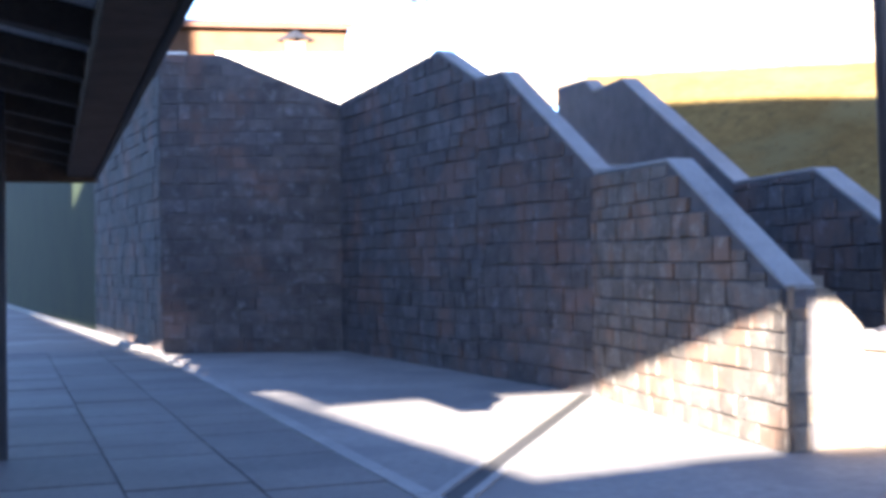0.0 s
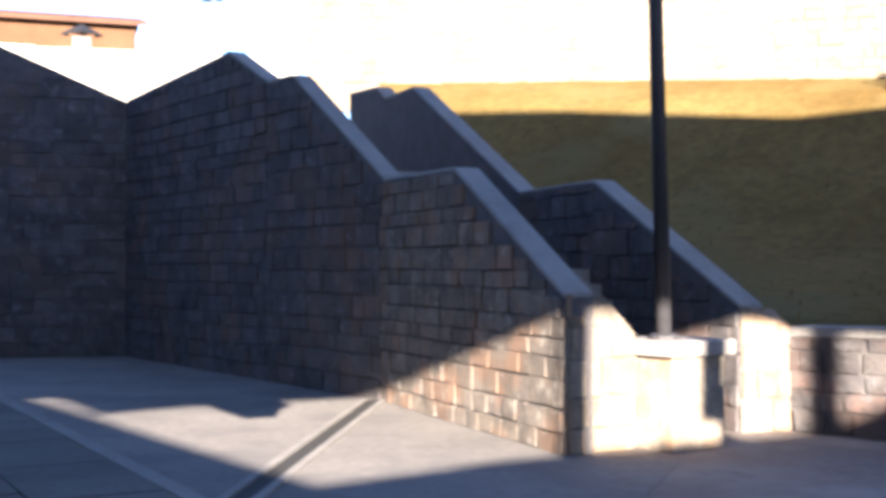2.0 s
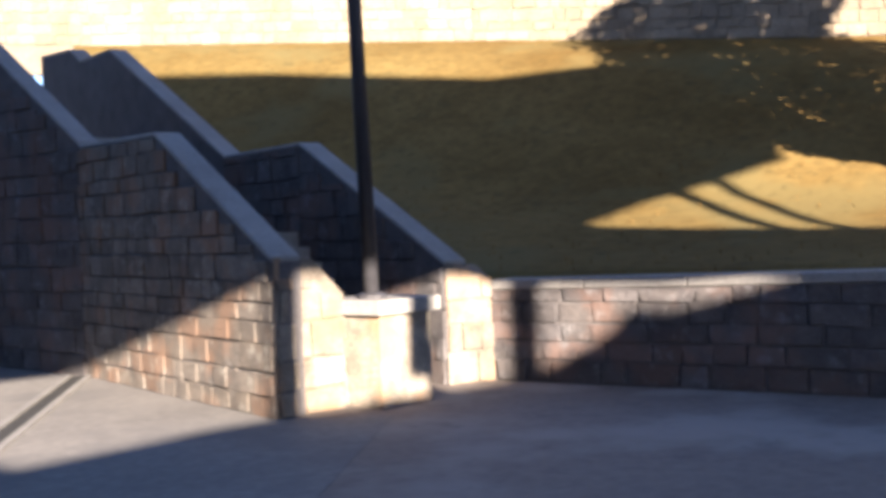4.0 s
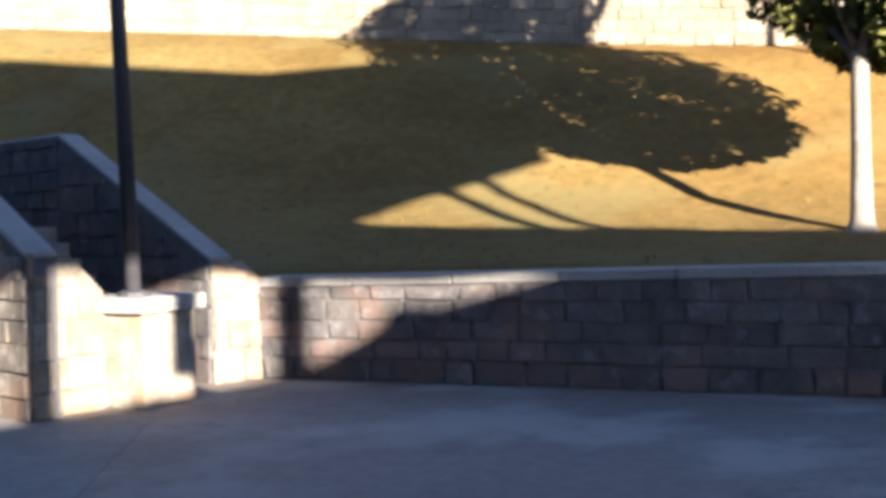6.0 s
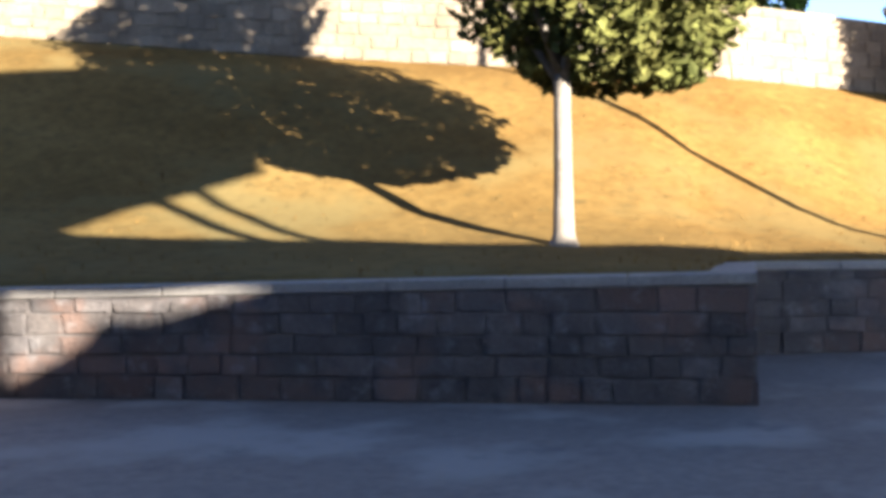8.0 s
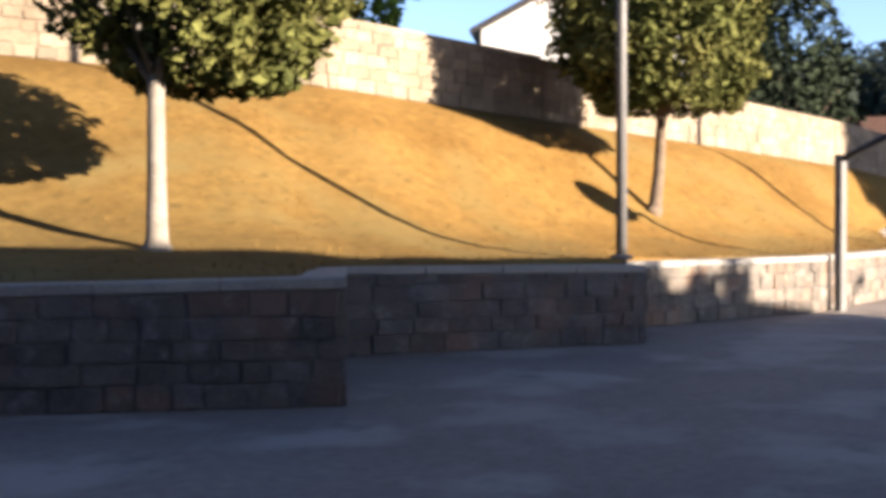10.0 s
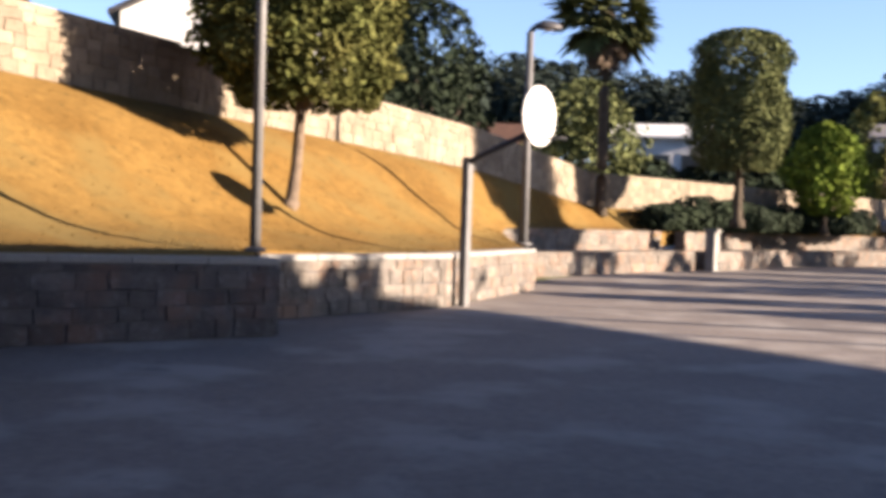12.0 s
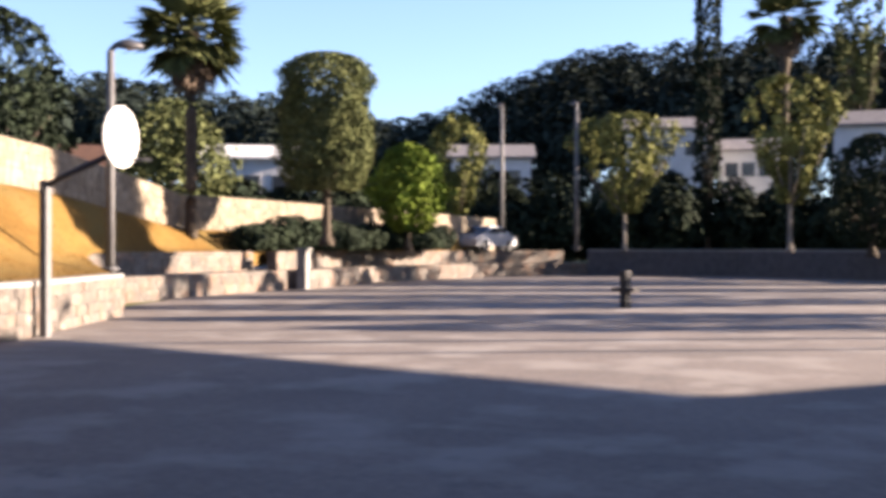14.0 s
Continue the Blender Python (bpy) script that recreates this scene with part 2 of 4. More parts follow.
def bank_grid(n=220, rows=26):
    foot = interp_line(FOOT, n)
    head = np.array(interp_line(HEAD, n))
    # pair foot and head by compass bearing, so that the strips fan out without crossing
    fb = np.maximum.accumulate(np.degrees(np.arctan2(foot[:, 0], foot[:, 1])))
    dense = interp_line(HEAD, 2000)
    db = np.degrees(np.arctan2(dense[:, 0], dense[:, 1]))
    fbs = np.linspace(fb[0], fb[-1], n)
    fbs = 0.9 * fb + 0.1 * fbs
    head = np.stack([np.interp(fbs, db, dense[:, k]) for k in range(3)], 1)
    pad = np.pad(foot, ((30, 30), (0, 0)), mode="edge")
    kern = np.exp(-np.linspace(-2.2, 2.2, 61) ** 2)
    soft = np.stack([np.convolve(pad[:, k], kern / kern.sum(), "valid") for k in range(3)], 1)
    grid = []
    for j in range(rows):
        v = j / (rows - 1)
        p = float(np.interp(v, RISE[0], RISE[1]))
        b = min(1.0, v / 0.3) ** 0.7
        base = foot * (1 - b) + soft * b
        xy = base[:, :2] * (1 - v) + head[:, :2] * v
        z = base[:, 2] + (head[:, 2] - base[:, 2]) * p
        grid.append(np.column_stack([xy, z]))
    return grid


BANK = bank_grid()
_rnd = np.random.RandomState(4)
bank_v = []
for j, row in enumerate(BANK):
    for i, p in enumerate(row):
        k = 0.0 if j in (0, len(BANK) - 1) else 0.035
        bank_v.append((p[0], p[1], p[2] + k * (noise.noise(Vector((p[0] * 0.9, p[1] * 0.9, 0))) + 0.6 * noise.noise(Vector((p[0] * 3, p[1] * 3, 5))))))
nb = len(BANK[0])
bank_f = [(j * nb + i, j * nb + i + 1, (j + 1) * nb + i + 1, (j + 1) * nb + i) for j in range(len(BANK) - 1) for i in range(nb - 1)]
for p in BANK[0]:                                              # the turf's edge goes down behind the walls
    bank_v.append((p[0], p[1], p[2] - 0.5))
n0 = len(BANK) * nb
bank_f += [(n0 + i, n0 + i + 1, i + 1, i) for i in range(nb - 1)]
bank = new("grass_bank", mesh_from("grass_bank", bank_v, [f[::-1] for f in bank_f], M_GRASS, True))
tagged(bank, "dry golden lawn on a sloping bank above the court", "ground", kind="structure")


def on_bank(compass, v):
    """A place on the bank by its compass bearing and how far up it lies, 0 to 1."""
    f = v * (len(BANK) - 1)
    j = min(int(f), len(BANK) - 2)
    row = BANK[j] * (1 - (f - j)) + BANK[j + 1] * (f - j)
    b = np.maximum.accumulate(np.degrees(np.arctan2(row[:, 0], row[:, 1])) + np.arange(len(row)) * 1e-6)
    return np.array([np.interp(compass, b, row[:, k]) for k in range(3)])


bm = bmesh.new()
R = 2500
steps = [-R, -400, -120, -60, -30, -15, 0, 15, 30, 45, 60, 80, 140, 400, R]
gv = [[bm.verts.new((x, y, -0.02)) for x in steps] for y in steps]
for j in range(len(steps) - 1):
    for i in range(len(steps) - 1):
        bm.faces.new((gv[j][i], gv[j][i + 1], gv[j + 1][i + 1], gv[j + 1][i]))
tagged(part("ground", bm, M_LAND, None), "dark earth and grass ground round the court", "ground", kind="structure")
bm = bmesh.new()
prism(bm, [(-9, -46), (56, -46), (70, -24), (68, -14), (46, -1), (29, 3), (16, 6), (7, 12), (1.0, 24), (-3, 24), (-32, 86), (-42, 86), (-16, 20), (-9, -10)], -0.3, 0.0)
tagged(part("court", bm, M_COURT, None), "worn grey concrete court with pale patches", "pavement", kind="structure")


bm = bmesh.new()
prism(bm, [(1.35, 5.6), (3.6, 9.6), (2.72, 9.99), (1.74, 14.32), (0.5, 17.02), (-1.78, 21.98), (-4.9, 21.88), (-0.75, 10.0), (0.8, 5.6)], -0.05, 0.004)
tagged(part("apron", bm, M_APRON, None), "pale concrete apron beside the stair wall", "pavement", kind="structure")


# ---------------------------------------------------------------- stone walls
_r = random.Random(11)
STONES = []
for k in range(8):
    b = bmesh.new()
    bmesh.ops.create_cube(b, size=1.0)
    for v in b.verts:
        v.co += Vector((_r.uniform(-0.05, 0.05), 0, _r.uniform(-0.07, 0.07)))
    bmesh.ops.bevel(b, geom=b.edges[:], offset=0.028, segments=1, affect="EDGES")
    me = bpy.data.meshes.new("stone")
    b.to_mesh(me)
    b.free()
    me.materials.append(M_STONE)
    STONES.append(me)


def face_stones(P, Q, bottom, top, course, length, seed, inner=None):
    """Stones of a rubble face that runs from P to Q with its outside to the right of that way: (centre, size, turn) each."""
    rnd = random.Random(seed)
    P, Q = Vector(P), Vector(Q)
    L, d = (Q - P).length, (Q - P).normalized()
    turn = math.atan2(d.y, d.x)
    out = Vector((d.y, -d.x))
    z, res = bottom, []
    while True:
        h = course * rnd.uniform(0.78, 1.25)
        s = -rnd.uniform(0, length * 0.5)
        any_fit = False
        while s < L:
            w = length * rnd.uniform(0.55, 1.5)
            a, b = max(s, 0.0), min(s + w, L)
            s += w
            if b - a < 0.08:
                continue
            lim = min(top(a / L), top(b / L), top((a + b) / 2 / L))
            hh = min(h, lim - z)
            if hh < 0.07:
                continue
            any_fit = True
            c = P + d * ((a + b) / 2) + out * (rnd.uniform(-0.045, -0.022))
            res.append(((c.x, c.y, z + hh / 2), (b - a - 0.010, 0.12, hh - 0.010), turn, rnd.randrange(8)))
        z += h
        if not any_fit or z > 12:
            break
    return res


PIECES = []        # (parent, stones), built at the end of the file


def wall_body(name, label, poly, z1, mat=M_MORTAR):
    bm = bmesh.new()
    prism(bm, poly, -0.1, z1)
    ob = part(name, bm, mat, None)
    return tagged(ob, label, "wall", kind="structure")


def offset_poly(P, Q, thick):
    """Plan of a straight wall from P to Q, its face on the right of that way."""
    d = (Vector(Q) - Vector(P)).normalized()
    n = Vector((-d.y, d.x)) * thick
    return [tuple(P), tuple(Q), (Q[0] + n.x, Q[1] + n.y), (P[0] + n.x, P[1] + n.y)]


def stone_wall(name, label, P, Q, thick, stops, course=0.235, length=0.37, seed=1, stones=True, coping=0.0, over=0.05, mat=M_MORTAR, shade=0, cop=M_COPING):
    """A rubble wall from P to Q, its face on the right; stops: (share of the way, height of the top). Its coping slabs follow the top."""
    P, Q = Vector(P), Vector(Q)
    d = (Q - P).normalized()
    n = Vector((-d.y, d.x))
    L = (Q - P).length
    ss, zs = [s for s, _ in stops], [z for _, z in stops]
    top = lambda s: float(np.interp(s, ss, zs))
    bm = bmesh.new()
    for (a, za), (b, zb) in zip(stops, stops[1:]):
        A, B = P + d * (a * L), P + d * (b * L)
        c = coping
        prism(bm, [(A.x, A.y), (B.x, B.y), (B.x + n.x * thick, B.y + n.y * thick), (A.x + n.x * thick, A.y + n.y * thick)], -0.1, [za - c, zb - c, zb - c, za - c])
    bmesh.ops.remove_doubles(bm, verts=bm.verts[:], dist=0.0005)
    ob = tagged(part(name, bm, mat, None), label, "wall", kind="structure")
    if coping:
        for (a, za), (b, zb) in zip(stops, stops[1:]):
            m = max(1, round((b - a) * L / 1.1))
            for k in range(m):
                s0, s1 = a + (b - a) * k / m, a + (b - a) * (k + 1) / m
                g = 0.004 / L
                z0, z1 = top(s0 + 1e-6), top(s1 - 1e-6)
                A, B = P + d * (s0 * L + 0.004) - n * over, P + d * (s1 * L - 0.004) - n * over
                C, D = B + n * (thick + 2 * over), A + n * (thick + 2 * over)
                bm = bmesh.new()
                lo = [bm.verts.new((q.x, q.y, z - coping)) for q, z in ((A, z0), (B, z1), (C, z1), (D, z0))]
                hi = [bm.verts.new((q.x, q.y, z)) for q, z in ((A, z0), (B, z1), (C, z1), (D, z0))]
                for f in ((lo[3], lo[2], lo[1], lo[0]), hi, *[(lo[i], lo[(i + 1) % 4], hi[(i + 1) % 4], hi[i]) for i in range(4)]):
                    bm.faces.new(f)
                bmesh.ops.bevel(bm, geom=bm.edges[:], offset=0.012, segments=1, affect="EDGES")
                part("coping_slab", bm, cop, ob)
    if stones:
        PIECES.append((ob, face_stones(P, Q, 0.0, lambda s: top(s) - coping, course, length, seed), shade))
    return ob


# stair side: two parapets with stepped, sloping copings
A0, A1, A2, A3 = (-1.8, 22.0), (0.5, 17.0), (1.74, 14.3), (2.72, 9.97)
stone_wall("wall_stair_upper", "dark rubble granite wall beside the upper landing", A0, A1, 0.27, [(0, 4.45), (0.70, 4.66), (0.76, 4.70), (1.0, 4.10)], seed=3, coping=0.05, over=0.004)
stone_wall("wall_stair_middle", "dark rubble granite stair parapet with sloping coping", A1, A2, 0.27, [(0, 4.10), (0.24, 4.09), (1.0, 2.62)], seed=5, coping=0.05, over=0.004)
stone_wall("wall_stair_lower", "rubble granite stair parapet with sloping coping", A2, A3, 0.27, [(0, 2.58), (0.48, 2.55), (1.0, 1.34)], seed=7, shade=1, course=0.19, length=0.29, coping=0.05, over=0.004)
B0, B1, B2, B3, B4 = (2.1, 22.2), (2.8, 19.1), (3.64, 15.42), (4.06, 13.56), (4.72, 11.05)
stone_wall("wall_stair_back_upper", "granite parapet beside the upper landing", B0, B1, 0.27, [(0, 4.69), (0.45, 4.62), (0.6, 4.38), (1, 4.38)], seed=9, coping=0.05, over=0.004, stones=False)
stone_wall("wall_stair_back_middle", "granite parapet along the upper flight", B1, B2, 0.27, [(0, 4.38), (1, 2.52)], seed=9, coping=0.05, over=0.004, stones=False)
stone_wall("wall_stair_back_landing", "granite parapet beside the half landing", B2, B3, 0.27, [(0, 2.52), (1, 2.54)], seed=9, coping=0.05, over=0.004)
stone_wall("wall_stair_back_lower", "granite parapet along the lower flight", B3, B4, 0.27, [(0, 2.54), (1, 1.20)], seed=9, coping=0.05, over=0.004)


def end_block(name, label, poly, tops, faces, seed):
    bm = bmesh.new()
    prism(bm, poly, -0.1, tops)
    ob = tagged(part(name, bm, M_ENDSTONE, None), label, "wall", kind="structure")
    for k, (i, j) in enumerate(faces):
        za, zb = tops[i], tops[j]
        PIECES.append((ob, face_stones(poly[i], poly[j], 0.0, lambda s, za=za, zb=zb: za + (zb - za) * s, 0.25, 0.36, seed + k), 2))
    return ob


end_block("wall_stair_end", "flared granite end of the stair parapet", [(2.735, 9.96), (3.42, 10.28), (3.25, 10.75), (3.12, 10.15)], [1.33, 1.0, 1.0, 1.30], [(0, 1), (1, 2)], 21)
end_block("wall_stair_back_end", "flared granite end of the back parapet", [(4.73, 11.04), (5.25, 11.12), (5.3, 11.5), (5.12, 11.2)], [1.18, 1.0, 1.0, 1.15], [(0, 1)], 23)

# left wall that meets the stair side in the far corner
NK = (-5.0, 21.9)
WN = Vector((-0.407, 0.913))                                   # the way in which the wall runs on beside the walkway
W1, W2 = (NK[0] + WN.x * 8, NK[1] + WN.y * 8), (NK[0] + WN.x * 70, NK[1] + WN.y * 70)
stone_wall("wall_north", "tall dark rubble granite wall beside the walkway", W1, NK, 0.5, [(0, 5.35), (1, 5.35)], seed=31, course=0.3, length=0.5)
# the far length is a plain block in the dark hedge colour
stone_wall("wall_north_far", "far end of the tall wall, in dark hedge green", W2, W1, 0.5, [(0, 5.35), (1, 5.35)], seed=32, stones=False, mat=M_HEDGE)
stone_wall("wall_north_2", "tall dark rubble granite wall with a sloping top and vine stains", NK, A0, 0.5, [(0, 5.33), (0.34, 5.33), (1, 4.42)], seed=33)

# retaining walls along the foot of the bank, in stepped lengths
RW = [((5.25, 11.12), (9.23, 5.17)), ((9.23, 5.17), (12.58, 7.03)), ((12.58, 7.03), (15.5, 4.26)), ((15.5, 4.26), (17.6, 5.05)), ((17.6, 5.05), (21.9, 2.95)), ((21.9, 2.95), (28.8, 1.75)), ((28.8, 1.75), (29.6, 2.75))]
for k, (p, q) in enumerate(RW):
    z0, z1 = ((0.99, 1.10), (1.10, 1.05), (1.05, 1.01))[k] if k < 3 else (WALL_TOP, WALL_TOP)
    # lengths 4 and 5 stand in the sun and take the sun-brightened stone
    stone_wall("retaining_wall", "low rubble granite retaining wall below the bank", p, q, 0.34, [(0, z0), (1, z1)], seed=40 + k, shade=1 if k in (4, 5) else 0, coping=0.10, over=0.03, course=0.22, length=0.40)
for k, (p, q) in enumerate([((29.6, 2.75), (36.0, 2.1)), ((36.0, 2.1), (46.0, -3.1)), ((46.3, -4.0), (55.3, -7.7)), ((55.3, -7.7), (65.3, -16.0)), ((65.3, -16.0), (67.2, -21.7))]):
    # terrace stone also takes the copy with sunlight in its colour
    stone_wall("retaining_wall", "two-tiered stone terrace wall at the far court edge", (p[0] + 0.8, p[1] + 1.2), (q[0] + 0.8, q[1] + 1.2), 0.4, [(0, 1.42), (1, 1.42)], seed=50 + k, shade=1, mat=M_STONEL, cop=M_STONEL, coping=0.12, over=0.03, course=0.3, length=0.8)
    stone_wall("terrace_seat", "low stone terrace seat at the court edge", p, q, 1.3, [(0, 0.72), (1, 0.72)], seed=60 + k, shade=1, mat=M_STONEL, cop=M_STONEL, coping=0.12, over=0.02, course=0.3, length=0.8)
far_wall = stone_wall("wall_far", "long dark low wall across the far end of the court", (67.2, -21.7), (63.0, -29.0), 0.5, [(0, 1.5), (1, 1.5)], seed=70, coping=0.12, course=0.3, length=0.8, stones=False)
for p, q in (((63.0, -29.0), (50.0, -34.0)), ((50.0, -34.0), (30.0, -44.0))):
    stone_wall("wall_far", "long dark low wall across the far end of the court", p, q, 0.5, [(0, 1.5), (1, 1.5)], seed=71, coping=0.12, stones=False)

# boundary wall along the head of the bank
for k, (p, q) in enumerate(zip(HEAD, HEAD[1:])):
    h = (2.6, 2.4, 2.2, 1.75, 1.35, 1.3, 1.3, 1.3, 1.3, 1.3, 1.3)[k]
    bm = bmesh.new()
    n = (Vector(q[:2]) - Vector(p[:2])).normalized()
    n = Vector((-n.y, n.x)) * 0.35
    b0, b1 = p[2] - 0.6, q[2] - 0.6
    vs = [bm.verts.new(c) for c in ((p[0], p[1], b0), (q[0], q[1], b1), (q[0] + n.x, q[1] + n.y, b1), (p[0] + n.x, p[1] + n.y, b0),
                                    (p[0], p[1], p[2] + h), (q[0], q[1], q[2] + h), (q[0] + n.x, q[1] + n.y, q[2] + h), (p[0] + n.x, p[1] + n.y, p[2] + h))]
    for f in ((3, 2, 1, 0), (4, 5, 6, 7), (0, 1, 5, 4), (1, 2, 6, 5), (2, 3, 7, 6), (3, 0, 4, 7)):
        bm.faces.new([vs[i] for i in f])
    bw = part("boundary_wall", bm, M_PALEM, None)
    seg = math.hypot(q[0] - p[0], q[1] - p[1])
    sv, sf = [], []
    for (cx, cy, cz), (sw, sd, sh), turn, _k in face_stones(p[:2], q[:2], 0.0, lambda s: h - 0.02, 0.22, 0.34, 80 + k):
        s = math.hypot(cx - p[0], cy - p[1]) / seg
        lift = p[2] + (q[2] - p[2]) * s
        M = Matrix.Translation((cx, cy, cz + lift)) @ Matrix.Rotation(turn, 4, "Z") @ Matrix.Diagonal((sw, sd, sh, 1))
        i0 = len(sv)
        sv += [M @ v.co for v in STONES[_k].vertices]
        sf += [tuple(i0 + i for i in f.vertices) for f in STONES[_k].polygons]
    st = new("stones", mesh_from("stones", sv, sf, M_PALE))
    st.parent = bw
    tagged(st, kind="stuff")
    tagged(bw, "pale sunlit rubble wall along the top of the bank", "wall", kind="structure")

# flights of steps between the parapets
U = Vector((-0.225, 0.974))
V = Vector((0.974, 0.225))


def flight(name, label, start, z0, count, rise, going, width):
    ob = empty(name, start[0], start[1], 0.0)
    for k in range(count):
        bm = bmesh.new()
        a = Vector((0, 0)) + U * (going * k)
        b = a + U * (going * (count - k))
        prism(bm, [tuple(a), tuple(a + V * width), tuple(b + V * width), tuple(b)], z0 + rise * k - (0.1 if k == 0 else 0.0), z0 + rise * (k + 1) - 0.002)
        part("step", bm, M_COPING, ob)
    return tagged(ob, label, "stairs", kind="structure")


flight("stair_lower", "grey stone steps between two granite parapets", (2.88, 11.3), 0.0, 9, 0.17, 0.25, 1.7)
flight("stair_upper", "upper flight of grey stone steps", (2.08, 14.95), 1.53, 9, 0.15, 0.26, 1.5)
bm = bmesh.new()
prism(bm, [(2.32, 13.5), (4.0, 13.88), (3.58, 15.3), (2.06, 14.94)], -0.1, 1.53)
tagged(part("stair_landing", bm, M_COPING, None), "grey stone half landing", "stairs", kind="structure")
bm = bmesh.new()
prism(bm, [(1.5, 16.9), (3.1, 17.6), (2.1, 22.2), (0.6, 27), (-3.5, 27), (-1.35, 22.1), (0.92, 17.1)], -0.1, 2.9)
tagged(part("upper_landing", bm, M_COPING, None), "upper landing behind the stair wall", "pavement", kind="structure")


# ---------------------------------------------------------------- lamps and hoop
def lamp_mast(name, label, p, height, radius, mat, lean=(0, 0), head=True, turn=0.0, taper=0.8):
    ob = empty(name, p[0], p[1], p[2])
    top = Vector((lean[0], lean[1], height))
    bm = bmesh.new()
    add_tube(bm, [(0, 0, -0.15), tuple(top * 0.5), tuple(top)], [radius, radius * (1 + taper) / 2, radius * taper], 14)
    part("pole", bm, mat, ob, smooth=True)
    bm = bmesh.new()
    add_tube(bm, [(0, 0, -0.02), (0, 0, 0.03), (0, 0, 0.05)], [radius * 2.0, radius * 2.0, radius * 1.2], 14)
    part("base_plate", bm, mat, ob)
    if head:
        c, s = math.cos(radians(turn)), math.sin(radians(turn))
        bm = bmesh.new()
        add_tube(bm, [tuple(top), (top.x + 0.12 * c, top.y + 0.12 * s, top.z + 0.14), (top.x + 0.35 * c, top.y + 0.35 * s, top.z + 0.16)], [radius * 0.7] * 3, 8)
        part("bracket", bm, M_DARKPOLE, ob, smooth=True)
        bm = bmesh.new()
        bmesh.ops.create_uvsphere(bm, u_segments=16, v_segments=10, radius=1.0)
        m = Matrix.Translation((top.x + 0.45 * c, top.y + 0.45 * s, top.z + 0.14)) @ pose(0, 0, 0, 0, 0, turn) @ Matrix.Diagonal((0.36, 0.2, 0.17, 1))
        for v in bm.verts:
            if v.co.z < -0.25:
                v.co.z = -0.25
        bmesh.ops.transform(bm, matrix=m, verts=bm.verts)
        hd = part("lamp_head", bm, M_DARKPOLE, ob, "dark rounded lamp hood", smooth=True)
        bm = bmesh.new()
        add_tube(bm, [(top.x + 0.5 * c, top.y + 0.5 * s, top.z + 0.07), (top.x + 0.5 * c, top.y + 0.5 * s, top.z + 0.10)], [0.13, 0.15], 12)
        part("lens", bm, M_WHITE, hd, "white glass lens")
    return tagged(ob, label, "street lamp")


def bank_spot(compass, slope_deg):
    """The place on the bank at a bearing where it is seen at that height angle from eye level."""
    best = None
    for v in np.linspace(0, 1, 201):
        p = on_bank(compass, v)
        e = abs(math.degrees(math.atan2(p[2] - 1.55, math.hypot(p[0], p[1]))) - slope_deg)
        if best is None or e < best[0]:
            best = (e, p)
    return [float(c) for c in best[1]]


# lamp on its pedestal at the foot of the stair
ped = empty("pedestal", 3.78, 10.38, 0.0, 27)
bm = bmesh.new()
add_box(bm, (-0.33, -0.33, -0.05), (0.33, 0.33, 0.80), 0.015)
part("plinth", bm, M_ENDSTONE, ped)
bm = bmesh.new()
add_box(bm, (-0.40, -0.40, 0.801), (0.40, 0.40, 0.93), 0.015)
part("cap", bm, M_COPING, ped)
tagged(ped, "square pale stone pedestal with projecting cap slab", "pedestal")
lamp_mast("street_lamp", "tall dark steel lamp mast leaning on its pedestal", (3.715, 10.33, 0.93), 6.0, 0.07, M_DARKPOLE, lean=(-0.16, -0.03), turn=-60)
LAMP_P = (16.02, 4.72, 1.08)
lamp_mast("street_lamp", "plain galvanised lamp mast standing behind the retaining wall", LAMP_P, 6.6, 0.075, M_POLE, turn=-60)
lamp_mast("street_lamp", "galvanised lamp mast with a dark hood on the bank", (*polar(85.98, 30.0)[:2], 1.05), 5.15, 0.10, M_POLE, turn=-70, taper=0.9)

HOOP = empty("basketball_hoop", 22.4, 2.65, 0.0, -118.5)
bm = bmesh.new()
add_box(bm, (-0.075, -0.075, -0.05), (0.075, 0.075, 2.72), 0.012)
part("post", bm, M_POLE, HOOP, "square grey steel post")
bm = bmesh.new()
add_tube(bm, [(0, 0, 2.62), (0.35, 0, 2.78), (1.45, 0, 3.2)], [0.055] * 3, 10)
part("arm", bm, M_DARKPOLE, HOOP, "dark sloping steel arm", smooth=True)
bm = bmesh.new()
pts = [(0.53 * math.cos(a), 0.53 * math.sin(a)) for a in (2 * math.pi * k / 36 for k in range(36))]
prism(bm, pts, -0.02, 0.02)
bmesh.ops.transform(bm, matrix=Matrix.Translation((1.50, 0, 3.44)) @ pose(0, 0, 0, 0, 90, 0), verts=bm.verts)
bd = part("backboard", bm, M_WHITE, HOOP, "white round backboard")
bm = bmesh.new()
ring = [(1.82 + 0.23 * math.cos(a), 0.23 * math.sin(a), 3.05) for a in (2 * math.pi * k / 20 for k in range(21))]
add_tube(bm, ring, [0.012] * 21, 8, caps=False)
part("rim", bm, M_DARKPOLE, bd)
tagged(HOOP, "steel basketball hoop with a white round backboard", "basketball hoop")


